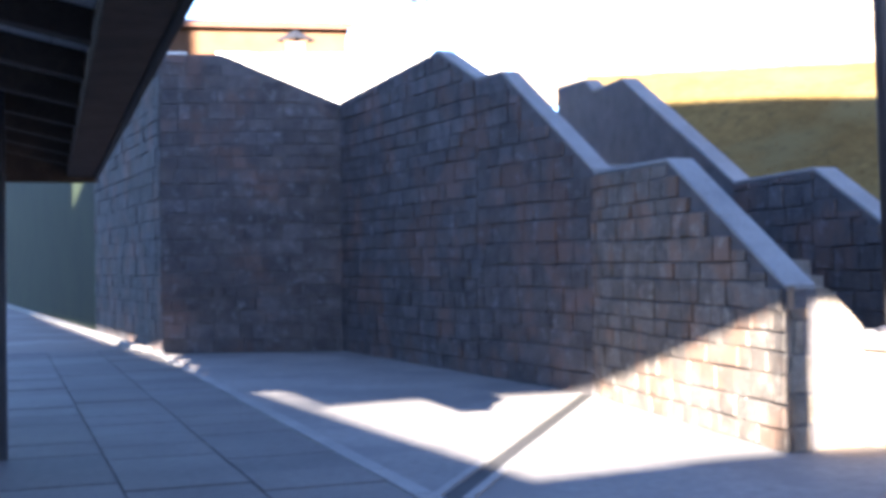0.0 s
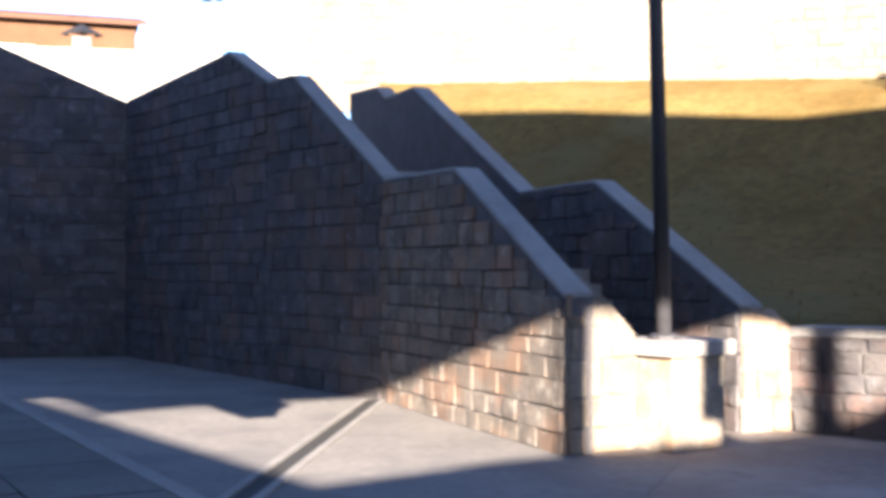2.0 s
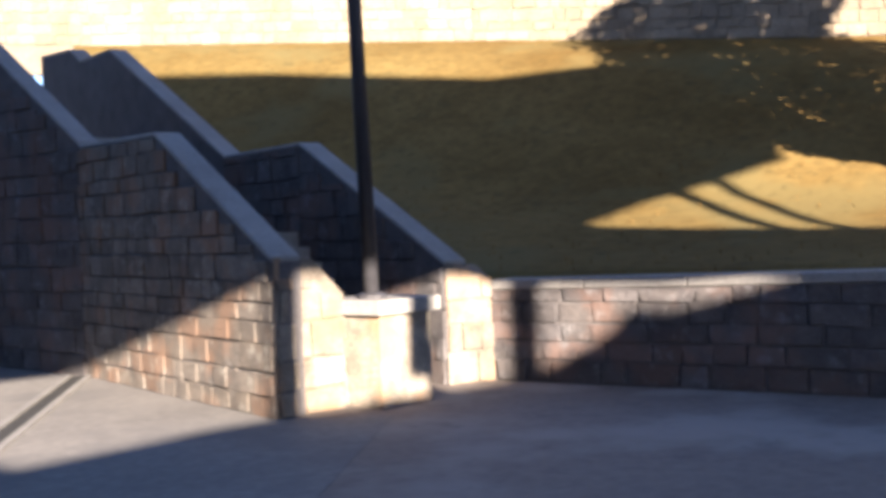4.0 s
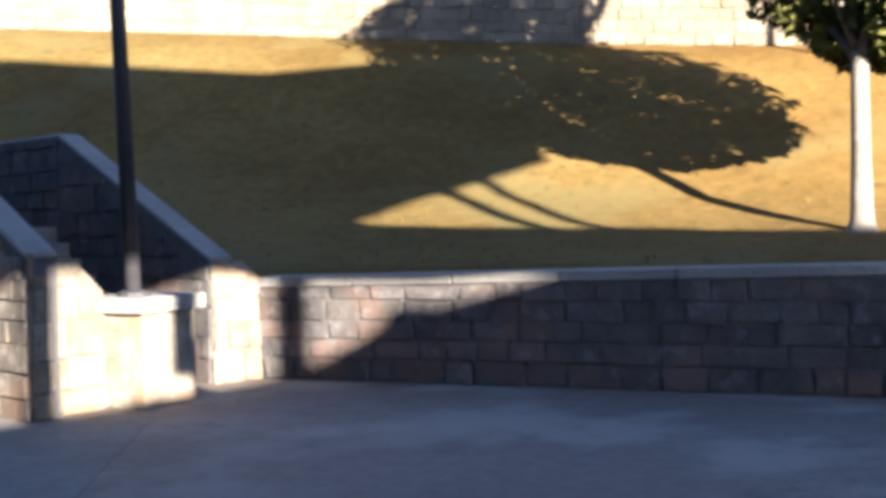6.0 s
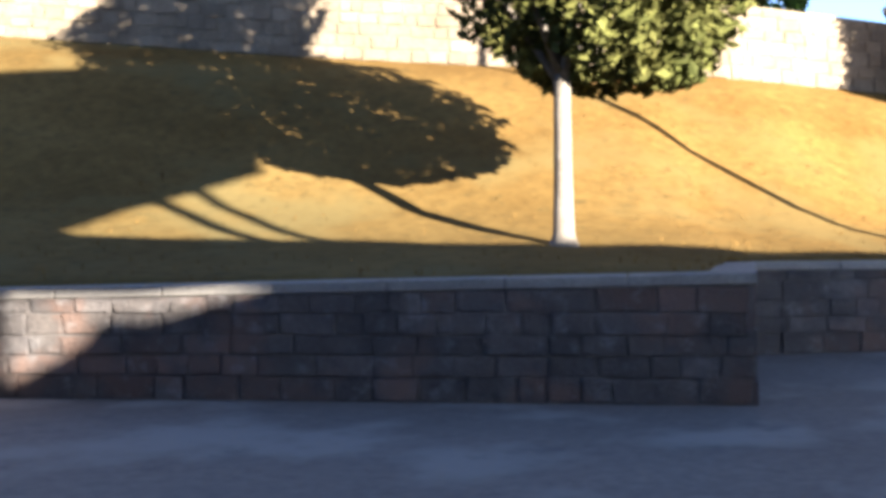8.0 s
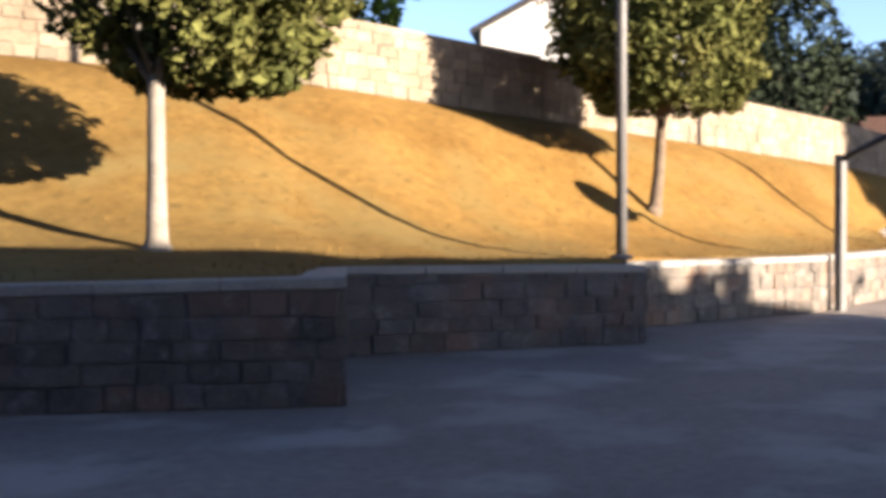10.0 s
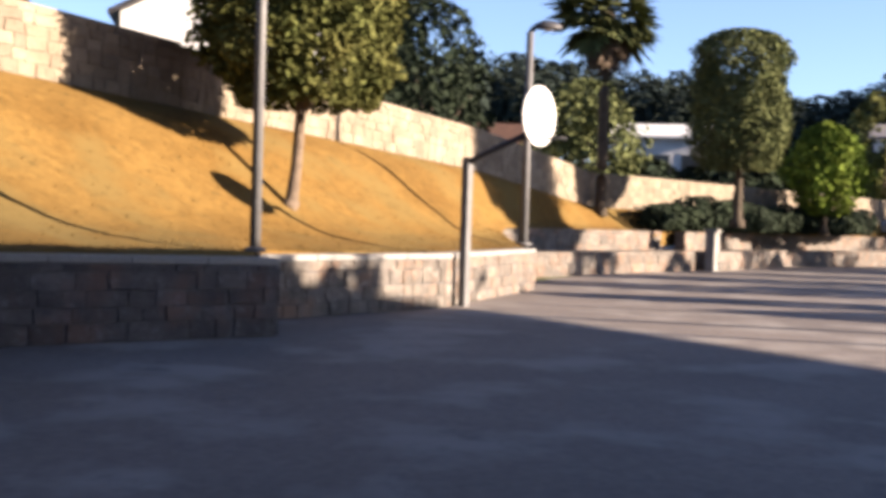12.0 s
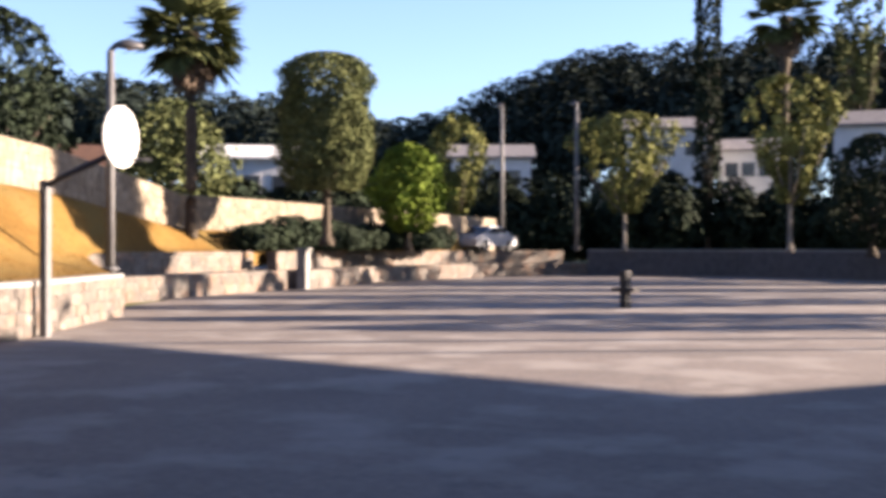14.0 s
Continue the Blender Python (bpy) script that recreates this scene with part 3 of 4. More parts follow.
# ---------------------------------------------------------------- trees
def leaf_cloud(rnd, points, size, heart=None, loose=0.42):
    """One leaf quad at each point, bent along its middle, turned loosely outwards from the crown's heart."""
    verts, faces = [], []
    for p in points:
        s = size * rnd.uniform(0.6, 1.35)
        q = Euler((rnd.uniform(0, 6.3), rnd.uniform(0, 6.3), rnd.uniform(0, 6.3))).to_quaternion()
        if heart is not None:
            o = Vector((p[0] - heart[0], p[1] - heart[1], (p[2] - heart[2]) * 0.8)).normalized() + Vector((rnd.gauss(0, loose), rnd.gauss(0, loose), rnd.gauss(0.15, loose)))
            q = o.to_track_quat("Z", "Y") @ Euler((0, 0, rnd.uniform(0, 6.3))).to_quaternion()
        k = len(verts)
        for c in ((-0.5, 0, 0), (0, -0.26, 0.08), (0.5, 0, 0), (0, 0.26, 0.08)):
            v = q @ Vector(c)
            verts.append((p[0] + v.x * s, p[1] + v.y * s, p[2] + v.z * s))
        faces.append((k, k + 1, k + 2, k + 3))
    return verts, faces


def crown_points(rnd, n, shape, w, h, shell=0.55):
    """Points of an uneven crown from z 0 to h, w wide. shape: 'egg', 'drum' or 'open'."""
    pts, seed = [], rnd.uniform(0, 50)
    while len(pts) < n:
        z = rnd.random()
        a = rnd.uniform(0, 2 * math.pi)
        if shape == "drum":
            r = min(1.0, 0.72 + 1.6 * z) if z < 0.2 else (1.0 if z < 0.8 else math.sqrt(max(0.0, 1 - ((z - 0.8) / 0.21) ** 2)))
        elif shape == "open":
            r = (0.22 + 0.78 * z / 0.68) if z < 0.68 else math.sqrt(max(0.0, 1 - ((z - 0.68) / 0.33) ** 2))
        else:
            r = math.sqrt(max(0.0, 1 - ((z - 0.42) / 0.58) ** 2)) if z > 0.42 else math.sqrt(max(0.0, 1 - ((z - 0.42) / 0.47) ** 2))
        k1, k2 = (0.16, 0.18) if shape == "drum" else (0.42, 0.30)
        lump = 0.86 + k1 * noise.noise(Vector((math.cos(a) * 1.7 + seed, math.sin(a) * 1.7, z * 3.0 * h / w))) + k2 * noise.noise(Vector((math.cos(a) * 5 + seed, math.sin(a) * 5, z * 9.0 * h / w)))
        rr = r * lump * (shell + (1 - shell) * rnd.random() ** 0.5) * w / 2
        p = (rr * math.cos(a), rr * math.sin(a), z * h)
        if shape == "open" and noise.noise(Vector((p[0] * 1.2, p[1] * 1.2, p[2] * 0.6)) + Vector((seed, 0, 0))) < 0.0:
            continue
        pts.append(p)
    return pts


def tree(name, label, at, trunk_h, trunk_r, shape, w, h, n, leaf, mat, bark=M_BARK, seed=1, sweep=(0, 0), limbs=6, shift=(0, 0)):
    rnd = random.Random(seed)
    ob = empty(name, *at)
    bm = bmesh.new()
    sx, sy = sweep
    zs = [-0.25, 0.0, 0.12, trunk_h * 0.35, trunk_h * 0.7, trunk_h, trunk_h + h * 0.35]
    rs = [1.9, 1.55, 1.12, 0.95, 0.88, 0.85, 0.45]
    pts = [(sx * (1 - min(z / trunk_h, 1)) ** 2 if z > 0 else sx, sy * (1 - min(z / trunk_h, 1)) ** 2 if z > 0 else sy, z) for z in zs]
    add_tube(bm, pts, [trunk_r * r for r in rs], 12)
    for k in range(limbs):
        a = 2 * math.pi * k / limbs + rnd.uniform(-0.3, 0.3)
        z0 = trunk_h * rnd.uniform(0.85, 1.0)
        l = w * 0.36
        add_tube(bm, [(0, 0, z0), (l * 0.5 * math.cos(a), l * 0.5 * math.sin(a), z0 + h * 0.2), (l * math.cos(a), l * math.sin(a), z0 + h * rnd.uniform(0.35, 0.6))], [trunk_r * 0.5, trunk_r * 0.32, trunk_r * 0.12], 7)
    part("trunk", bm, bark, ob, smooth=True)
    pts = crown_points(rnd, n, shape, w, h)
    v, f = leaf_cloud(rnd, [(x + shift[0], y + shift[1], z + trunk_h * 0.92) for x, y, z in pts], leaf, (shift[0], shift[1], trunk_h * 0.92 + h * 0.45), 0.85)
    cr = new("crown", mesh_from("crown", v, f, mat))
    cr.parent = ob
    return tagged(ob, label, "tree")


tree("tree", "broadleaf tree with a pale sunlit trunk on the bank", bank_spot(52.4, -1.15), 2.05, 0.115, "egg", 4.5, 6.2, 24000, 0.2, M_LEAF, seed=2, shift=(0.95, -0.1))
tree("tree", "clipped drum-shaped tree with a swept trunk on the bank", bank_spot(75.45, 0.5), 2.1, 0.115, "drum", 4.6, 4.8, 36000, 0.155, M_LEAF, M_BARKM, seed=5, sweep=(-0.35, 0.05))
tree("tree", "tall clipped column tree above the terrace", (*polar(95.7, 46.0)[:2], 1.9), 2.0, 0.16, "drum", 4.0, 5.1, 22000, 0.17, M_LEAFG, M_BARKD, seed=7)
tree("shrub_tree", "round bright yellow-green tree", (*polar(99.5, 56.0)[:2], 1.7), 0.7, 0.12, "egg", 3.7, 4.0, 6500, 0.24, M_LEAFY, M_BARKD, seed=8)
tree("tree", "thin young tree with sparse yellowing leaves", (*polar(109.6, 70.0)[:2], 1.6), 2.2, 0.11, "open", 6.4, 5.6, 4200, 0.34, M_LEAFO, M_BARK, seed=9)
tree("tree", "upright young tree with pale spreading limbs", (*polar(117.0, 62.0)[:2], 1.6), 2.4, 0.12, "open", 5.4, 6.2, 4200, 0.32, M_LEAFO, M_BARK, seed=10)


def palm(label, at, height, radius, fronds, length, seed):
    """A fan palm: ringed trunk, fans of stiff blades on bare stalks, and a skirt of hanging dead fans."""
    rnd = random.Random(seed)
    ob = empty("palm_tree", *at)
    bm = bmesh.new()
    zs = np.linspace(-0.2, height, 22)
    add_tube(bm, [(0.03 * math.sin(z), 0, z) for z in zs], [radius * (1.3 if k == 0 else 0.92 + 0.14 * (k % 2) + (0.5 if k > 16 else 0.0)) for k in range(22)], 12)
    part("trunk", bm, M_BARKD, ob, smooth=True)
    for k in range(fronds):
        dead = k % 5 == 4
        a = k * 2.39996 + rnd.uniform(-0.3, 0.3)
        up = rnd.uniform(-1.35, -0.9) if dead else math.asin(-0.8 + 1.75 * ((k + 0.5) / fronds))
        L = length * rnd.uniform(0.85, 1.1) * (0.8 if dead else 1.0)
        out = Vector((math.cos(a) * math.cos(up), math.sin(a) * math.cos(up), math.sin(up)))
        side = Vector((-math.sin(a), math.cos(a), 0))
        top = side.cross(out)
        hub = Vector((0, 0, height - (0.35 if dead else 0.0))) + out * (L * 0.45) - Vector((0, 0, 0.04 * L))
        base = Vector((0, 0, height - (0.35 if dead else 0.0)))
        verts = [base - side * 0.02, base + side * 0.02, hub + side * 0.015, hub - side * 0.015]
        faces = [(0, 1, 2, 3)]
        n = 13
        for i in range(n):
            t = -1.25 + 2.5 * i / (n - 1)
            d = out * math.cos(t) + side * math.sin(t) - top * rnd.uniform(-0.12, 0.12)
            w = (side * math.cos(t) - out * math.sin(t)) * 0.05 * L
            l = L * 0.55 * (1.0 - 0.22 * abs(t)) * rnd.uniform(0.9, 1.1)
            droop = Vector((0, 0, -0.12 * l if not dead else -0.25 * l))
            q = len(verts)
            verts += [hub, hub + d * l * 0.55 + w, hub + d * l + droop, hub + d * l * 0.55 - w]
            faces.append((q, q + 1, q + 2, q + 3))
        fr = new("frond", mesh_from("frond", verts, faces, M_BARKM if dead else M_LEAFG))
        fr.parent = ob
        if dead:
            fr["label"] = "hanging dry brown fan"
    return tagged(ob, label, "palm tree")


palm("tall fan palm with a dark trunk by the boundary wall", (*polar(89.5, 45.5)[:2], 2.1), 7.4, 0.2, 95, 2.35, 3)
palm("distant tall palm above the far trees", (*polar(116.8, 95.0)[:2], 2.0), 17.0, 0.3, 60, 3.4, 4)
for comp, d in ((103.9, 72.0), (107.38, 68.0)):
    lamp_mast("street_lamp", "distant pale lamp mast beyond the court", (*polar(comp, d)[:2], 1.55), 8.3 if comp < 105 else 7.9, 0.12, M_POLE, turn=0)


# ---------------------------------------------------------------- far land
def wood(name, label, spots, mat, leaf, n, seed):
    """Far woods as one mesh: a lumpy crown of leaf sprays at each spot (x, y, z, width, height)."""
    rnd = random.Random(seed)
    V, F = [], []
    for x, y, z, w, h in spots:
        pts = crown_points(rnd, n, "egg", w, h, 0.7)
        v, f = leaf_cloud(rnd, [(x + a, y + b, z + c) for a, b, c in pts], leaf, (x, y, z + h * 0.4), 0.22)
        k = len(V)
        V += v
        F += [tuple(i + k for i in q) for q in f]
    return tagged(new(name, mesh_from(name, V, F, mat)), label, "woods", kind="stuff")


rw = random.Random(17)
hill = []
for k in range(300):
    c = rw.uniform(99, 140)
    d = rw.uniform(150, 215)
    top = np.interp(c, [99, 101.5, 103, 105, 108, 112, 140], [25, 27, 30, 34, 37, 38, 40]) * (0.6 + 0.4 * (d - 150) / 65)
    p = polar(c, d)
    hill.append((p.x, p.y, max(0.5, top - 14), rw.uniform(8, 13), 14))
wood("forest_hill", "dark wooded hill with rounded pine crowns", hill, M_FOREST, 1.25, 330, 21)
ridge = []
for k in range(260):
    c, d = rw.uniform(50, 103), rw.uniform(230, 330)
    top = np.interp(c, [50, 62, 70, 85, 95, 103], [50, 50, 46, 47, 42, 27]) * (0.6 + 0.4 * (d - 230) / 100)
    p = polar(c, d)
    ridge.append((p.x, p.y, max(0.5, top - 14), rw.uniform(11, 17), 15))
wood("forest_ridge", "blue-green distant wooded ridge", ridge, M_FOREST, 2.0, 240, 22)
mid = []
for k in range(46):
    c, d = rw.uniform(84, 99), rw.uniform(60, 74)
    p = polar(c, d)
    mid.append((p.x, p.y, 1.0, rw.uniform(3, 5), rw.uniform(2.5, 4.2)))
for k in range(110):
    c, d = rw.uniform(99, 126), rw.uniform(78, 92)
    p = polar(c, d)
    mid.append((p.x, p.y, 0.8, rw.uniform(3, 5.5), rw.uniform(3, 6.6)))
low = []
for k in range(30):
    t = k / 29
    x, y = 47.5 + 14 * t, -0.9 - 10.0 * t
    low.append((x - 0.5 + rw.uniform(-0.4, 0.4), y - 1.0 + rw.uniform(-0.3, 0.3), 1.5, rw.uniform(1.4, 2.4), rw.uniform(0.8, 1.5)))
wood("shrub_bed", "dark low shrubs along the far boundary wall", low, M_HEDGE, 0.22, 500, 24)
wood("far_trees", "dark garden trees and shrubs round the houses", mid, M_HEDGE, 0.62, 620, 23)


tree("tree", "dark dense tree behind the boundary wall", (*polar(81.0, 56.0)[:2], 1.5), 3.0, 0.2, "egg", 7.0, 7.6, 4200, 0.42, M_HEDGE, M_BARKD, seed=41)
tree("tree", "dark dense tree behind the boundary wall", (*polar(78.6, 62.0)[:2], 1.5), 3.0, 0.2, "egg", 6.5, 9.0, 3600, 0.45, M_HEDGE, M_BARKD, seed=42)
tree("tree", "dark tree beside the white gabled house", (*polar(73.2, 38.0)[:2], 2.5), 3.0, 0.16, "egg", 4.4, 6.0, 3600, 0.30, M_LEAF, M_BARKD, seed=43)
tree("tree", "sunlit yellow-green tree over the boundary wall", (*polar(60.2, 27.5)[:2], 3.0), 1.8, 0.14, "egg", 3.6, 3.6, 3600, 0.24, M_LEAFY, M_BARKD, seed=44)
tree("tree", "green garden tree behind the palm", (*polar(88.6, 60.0)[:2], 1.5), 1.2, 0.16, "egg", 6.2, 6.0, 4600, 0.36, M_LEAFG, M_BARKD, seed=45)
tree("tree", "leafy tree hanging over the sunlit boundary wall", (*polar(6.6, 35.0)[:2], 5.0), 4.0, 0.1, "open", 4.2, 4.0, 5000, 0.24, M_LEAF, M_BARK, seed=61)
lamp_mast("street_lamp", "thin white lamp mast above the stair yard", (*polar(-1.5, 38.0)[:2], 2.8), 6.75, 0.05, M_WHITE, turn=-30)
tree("cypress", "tall narrow dark cypress beyond the court", (*polar(113.4, 80.0)[:2], 1.4), 1.0, 0.2, "drum", 1.9, 19.0, 3600, 0.42, M_HEDGE, M_BARKD, seed=46)
tree("shrub", "round dark clipped shrub by the far wall", (*polar(120.5, 60.0)[:2], 1.4), 0.5, 0.16, "egg", 4.6, 5.0, 3600, 0.3, M_HEDGE, M_BARKD, seed=47)
tree("tree", "spindly tall tree beyond the far wall", (*polar(120.0, 100.0)[:2], 1.4), 9.0, 0.2, "open", 4.5, 13.0, 1600, 0.6, M_LEAFG, M_BARKD, seed=48)
tree("tree", "leafy garden tree beside the far lamp mast", (*polar(101.8, 76.0)[:2], 1.5), 1.5, 0.16, "open", 4.2, 7.0, 3000, 0.33, M_LEAFO, M_BARKD, seed=49)

# ---------------------------------------------------------------- houses
def house(name, label, at, turn, w, d, h, roof_h, wall=M_RENDERW, roof=M_TILE, windows=((0.25, 1.4), (0.75, 1.4)), over=0.4):
    """A gabled house, its front to local -y, with framed windows in the front at (share of the width, sill height)."""
    ob = empty(name, *at, turn)
    bm = bmesh.new()
    vs = [bm.verts.new(c) for c in ((-w / 2, 0, -1.5), (w / 2, 0, -1.5), (w / 2, d, -1.5), (-w / 2, d, -1.5), (-w / 2, 0, h), (w / 2, 0, h), (w / 2, d, h), (-w / 2, d, h), (-w / 2, d / 2, h + roof_h), (w / 2, d / 2, h + roof_h))]
    for v in vs[:4]:
        v.co.z = -at[2] - 0.1
    for f in ((3, 2, 1, 0), (0, 1, 5, 4), (2, 3, 7, 6), (1, 2, 6, 9, 5), (3, 0, 4, 8, 7), (4, 5, 9, 8), (6, 7, 8, 9)):
        bm.faces.new([vs[i] for i in f])
    wl = part("wall", bm, wall, ob)
    for sg in (0, 1):
        bm = bmesh.new()
        y0, y1 = (-over, d / 2) if sg == 0 else (d + over, d / 2)
        z0 = h - roof_h * over / (d / 2) + 0.04
        v = [bm.verts.new(c) for c in ((-w / 2 - over, y0, z0), (w / 2 + over, y0, z0), (w / 2 + over, y1, h + roof_h + 0.04), (-w / 2 - over, y1, h + roof_h + 0.04))]
        f = bm.faces.new(v if sg == 0 else v[::-1])
        e = bmesh.ops.extrude_face_region(bm, geom=[f])
        bmesh.ops.translate(bm, vec=(0, 0, 0.16), verts=[g for g in e["geom"] if isinstance(g, bmesh.types.BMVert)])
        part("roof", bm, roof, ob)
    for s, sill in windows:
        x = (s - 0.5) * w
        bm = bmesh.new()
        add_box(bm, (x - 0.65, -0.05, sill - 0.05), (x + 0.65, 0.02, sill + 1.35), 0.01)
        win = part("window", bm, M_WHITE, ob)
        bm = bmesh.new()
        add_box(bm, (x - 0.55, -0.065, sill + 0.05), (x + 0.55, -0.052, sill + 1.25))
        part("pane", bm, M_GLASS, win)
    return tagged(ob, label, "house")


def facing(compass, d, z):
    """Place and turn of a house that shows its front to the court."""
    p = polar(compass, d, z)
    return (p.x, p.y, p.z), -compass


for comp, d, z, w, dp, h, rh, wall, roof, lab in (
        (-9.6, 46.0, 3.0, 8.4, 6.0, 7.4, 0.7, M_ORANGE, M_TILE, "low orange-rendered house with a dark tiled roof"),
        (72.4, 44.0, 4.0, 9.0, 8.0, 4.5, 2.1, M_HOUSE, M_DARKPOLE, "white gabled house behind the boundary wall"),
        (92.2, 78.0, 3.6, 6.5, 8.0, 3.6, 1.0, M_HOUSE, M_HOUSE, "white low house behind the palm"),
        (103.4, 100.0, 2.2, 6.5, 8.0, 6.8, 1.2, M_HOUSE, M_SLATE, "white two-storey house behind the lamp mast"),
        (111.6, 104.0, 3.0, 7.0, 9.0, 8.6, 1.2, M_HOUSE, M_SLATE, "white house with a grey roof among trees"),
        (115.2, 108.0, 3.0, 5.0, 9.0, 7.0, 1.2, M_HOUSE, M_SLATE, "narrow white house with a grey roof among trees"),
        (121.4, 92.0, 3.0, 8.0, 9.0, 7.4, 1.3, M_HOUSE, M_SLATE, "pale house at the end of the far trees"),
        (83.0, 95.0, 3.0, 9.0, 8.0, 4.6, 1.8, M_ORANGE, M_TILE, "house with a terracotta roof beyond the bank")):
    at, turn = facing(comp, d, z)
    if rh == 2.1:                                             # this one stands gable-on
        away, right = polar(comp, 1.0), polar(comp + 90, 1.0)
        at, turn = (at[0] + away.x * w / 2 + right.x * dp / 2, at[1] + away.y * w / 2 + right.y * dp / 2, z), turn + 90
    house("house", lab, at, turn, w, dp, h, rh, wall, roof, windows=((0.22, h - 2.3), (0.5, h - 2.3), (0.78, h - 2.3)) if h > 3 else ((0.8, 0.6),))


bm = bmesh.new()
w0, w1 = polar(-14.5, 41.0), polar(3.0, 36.0)
prism(bm, [(w0.x, w0.y), (w1.x, w1.y), (w1.x + 0.1, w1.y + 0.3), (w0.x + 0.1, w0.y + 0.3)], -0.1, [8.45, 7.7, 7.7, 8.45])
tagged(part("garden_wall", bm, M_RENDERW, None), "white sunlit garden wall above the stair yard", "wall", kind="structure")
tur = empty("roof_dormer", *polar(-6.75, 43.0)[:2], 7.9, 6)
bm = bmesh.new()
add_box(bm, (-0.42, -0.4, -0.3), (0.42, 0.4, 1.45), 0.02)
part("wall", bm, M_ORANGE, tur)
bm = bmesh.new()
add_tube(bm, [(0, 0, 1.46), (0, 0, 1.52), (0, 0, 1.85)], [0.68, 0.68, 0.05], 4)
part("roof", bm, M_IRON, tur)
bm = bmesh.new()
add_box(bm, (-0.3, -0.43, 0.7), (0.3, -0.405, 1.35))
part("window", bm, M_GLASS, tur)
tagged(tur, "small dark-roofed turret above the garden wall", "turret", kind="structure")

# parked car beyond the terrace
def car(label, at, turn):
    ob = empty("car", *at, turn)
    prof = [(-2.1, 0.30), (-2.1, 0.75), (-1.95, 0.88), (-1.35, 0.95), (-0.85, 1.40), (0.55, 1.42), (1.15, 0.98), (1.95, 0.82), (2.1, 0.60), (2.1, 0.30)]
    bm = bmesh.new()
    sides = []
    for y, k in ((-0.84, 1.0), (0.84, 1.0)):
        sides.append([bm.verts.new((x, y * (0.86 if z > 1.2 else 1.0), z)) for x, z in prof])
    n = len(prof)
    bm.faces.new(sides[0])
    bm.faces.new(sides[1][::-1])
    for i in range(n):
        bm.faces.new((sides[0][i], sides[1][i], sides[1][(i + 1) % n], sides[0][(i + 1) % n])[::-1])
    bmesh.ops.bevel(bm, geom=bm.edges[:], offset=0.05, segments=2, affect="EDGES")
    part("body", bm, M_CAR, ob, smooth=False)
    for x, z0, x1, z1 in ((0.62, 1.36, 1.12, 1.00), (-0.92, 1.34, -1.33, 0.98)):
        bm = bmesh.new()
        vs = [bm.verts.new(c) for c in ((x + 0.03, -0.66, z0), (x + 0.03, 0.66, z0), (x1 + 0.03, 0.74, z1 + 0.03), (x1 + 0.03, -0.74, z1 + 0.03))]
        bm.faces.new(vs)
        f = bmesh.ops.extrude_face_region(bm, geom=bm.faces[:])
        bmesh.ops.translate(bm, vec=(0.02 if x > 0 else -0.05, 0, 0.02), verts=[g for g in f["geom"] if isinstance(g, bmesh.types.BMVert)])
        part("windscreen", bm, M_GLASS, ob)
    for sg in (-1, 1):
        bm = bmesh.new()
        prism(bm, [(-1.15, 0), (1.0, 0), (0.5, 0.36), (-0.8, 0.36)], -0.012, 0.012)
        bmesh.ops.transform(bm, matrix=Matrix.Translation((0, sg * 0.80, 0.99)) @ pose(0, 0, 0, 90 - sg * 14, 0, 0), verts=bm.verts)
        part("side_window", bm, M_GLASS, ob)
        for x in (-1.3, 1.3):
            bm = bmesh.new()
            add_tube(bm, [(x, sg * 0.70, 0.31), (x, sg * 0.86, 0.31)], [0.31, 0.31], 20)
            wh = part("wheel", bm, M_RUBBER, ob)
            bm = bmesh.new()
            add_tube(bm, [(x, sg * 0.86, 0.31), (x, sg * 0.875, 0.31)], [0.2, 0.18], 14)
            part("rim", bm, M_POLE, wh)
        bm = bmesh.new()
        add_box(bm, (2.03, sg * 0.62 - 0.16, 0.62), (2.115, sg * 0.62 + 0.16, 0.76), 0.02)
        part("headlight", bm, M_WHITE, ob)
    return tagged(ob, label, "car")


cp = polar(103.1, 68.5)
car("silver parked car beyond the terrace", (cp.x, cp.y, 1.38), -13 + 148)


# ---------------------------------------------------------------- walkway, kerb, drain, portico
K0, K1 = Vector((0.95, 5.2)), Vector((-4.98, 21.45))
KD = (K1 - K0).normalized()
KN = Vector((-KD.y, KD.x))
n_k = 17
kl = (K1 - K0).length / n_k
kerb_top = empty("kerb", K0.x, K0.y, 0.0, math.degrees(math.atan2(KD.y, KD.x)))
for k in range(n_k):
    bm = bmesh.new()
    add_box(bm, (kl * k + 0.006, -0.02, -0.1), (kl * (k + 1) - 0.006, 0.12, 0.085), 0.01)
    part("kerb_stone", bm, M_COPING, kerb_top)
WK = empty("kerb", NK[0] - 0.15, NK[1] - 0.1, 0.0, math.degrees(math.atan2(WN.y, WN.x)))
for k in range(50):
    bm = bmesh.new()
    add_box(bm, (1.3 * k + 0.2, 0.0, -0.1), (1.3 * k + 1.47, 0.16, 0.11), 0.01)
    part("kerb_stone", bm, M_COPING, WK)
tagged(WK, "pale stone kerb at the foot of the tall wall", "kerb", kind="structure")
tagged(kerb_top, "pale stone kerb along the covered walkway", "kerb", kind="structure")
walkway = empty("walkway", K0.x, K0.y, 0.0, math.degrees(math.atan2(KD.y, KD.x)))
rk = random.Random(5)
bm = bmesh.new()
add_box(bm, (-10.0, 0.125, -0.1), (18.4, 4.6, 0.060))
part("bed", bm, M_MORTAR, walkway)
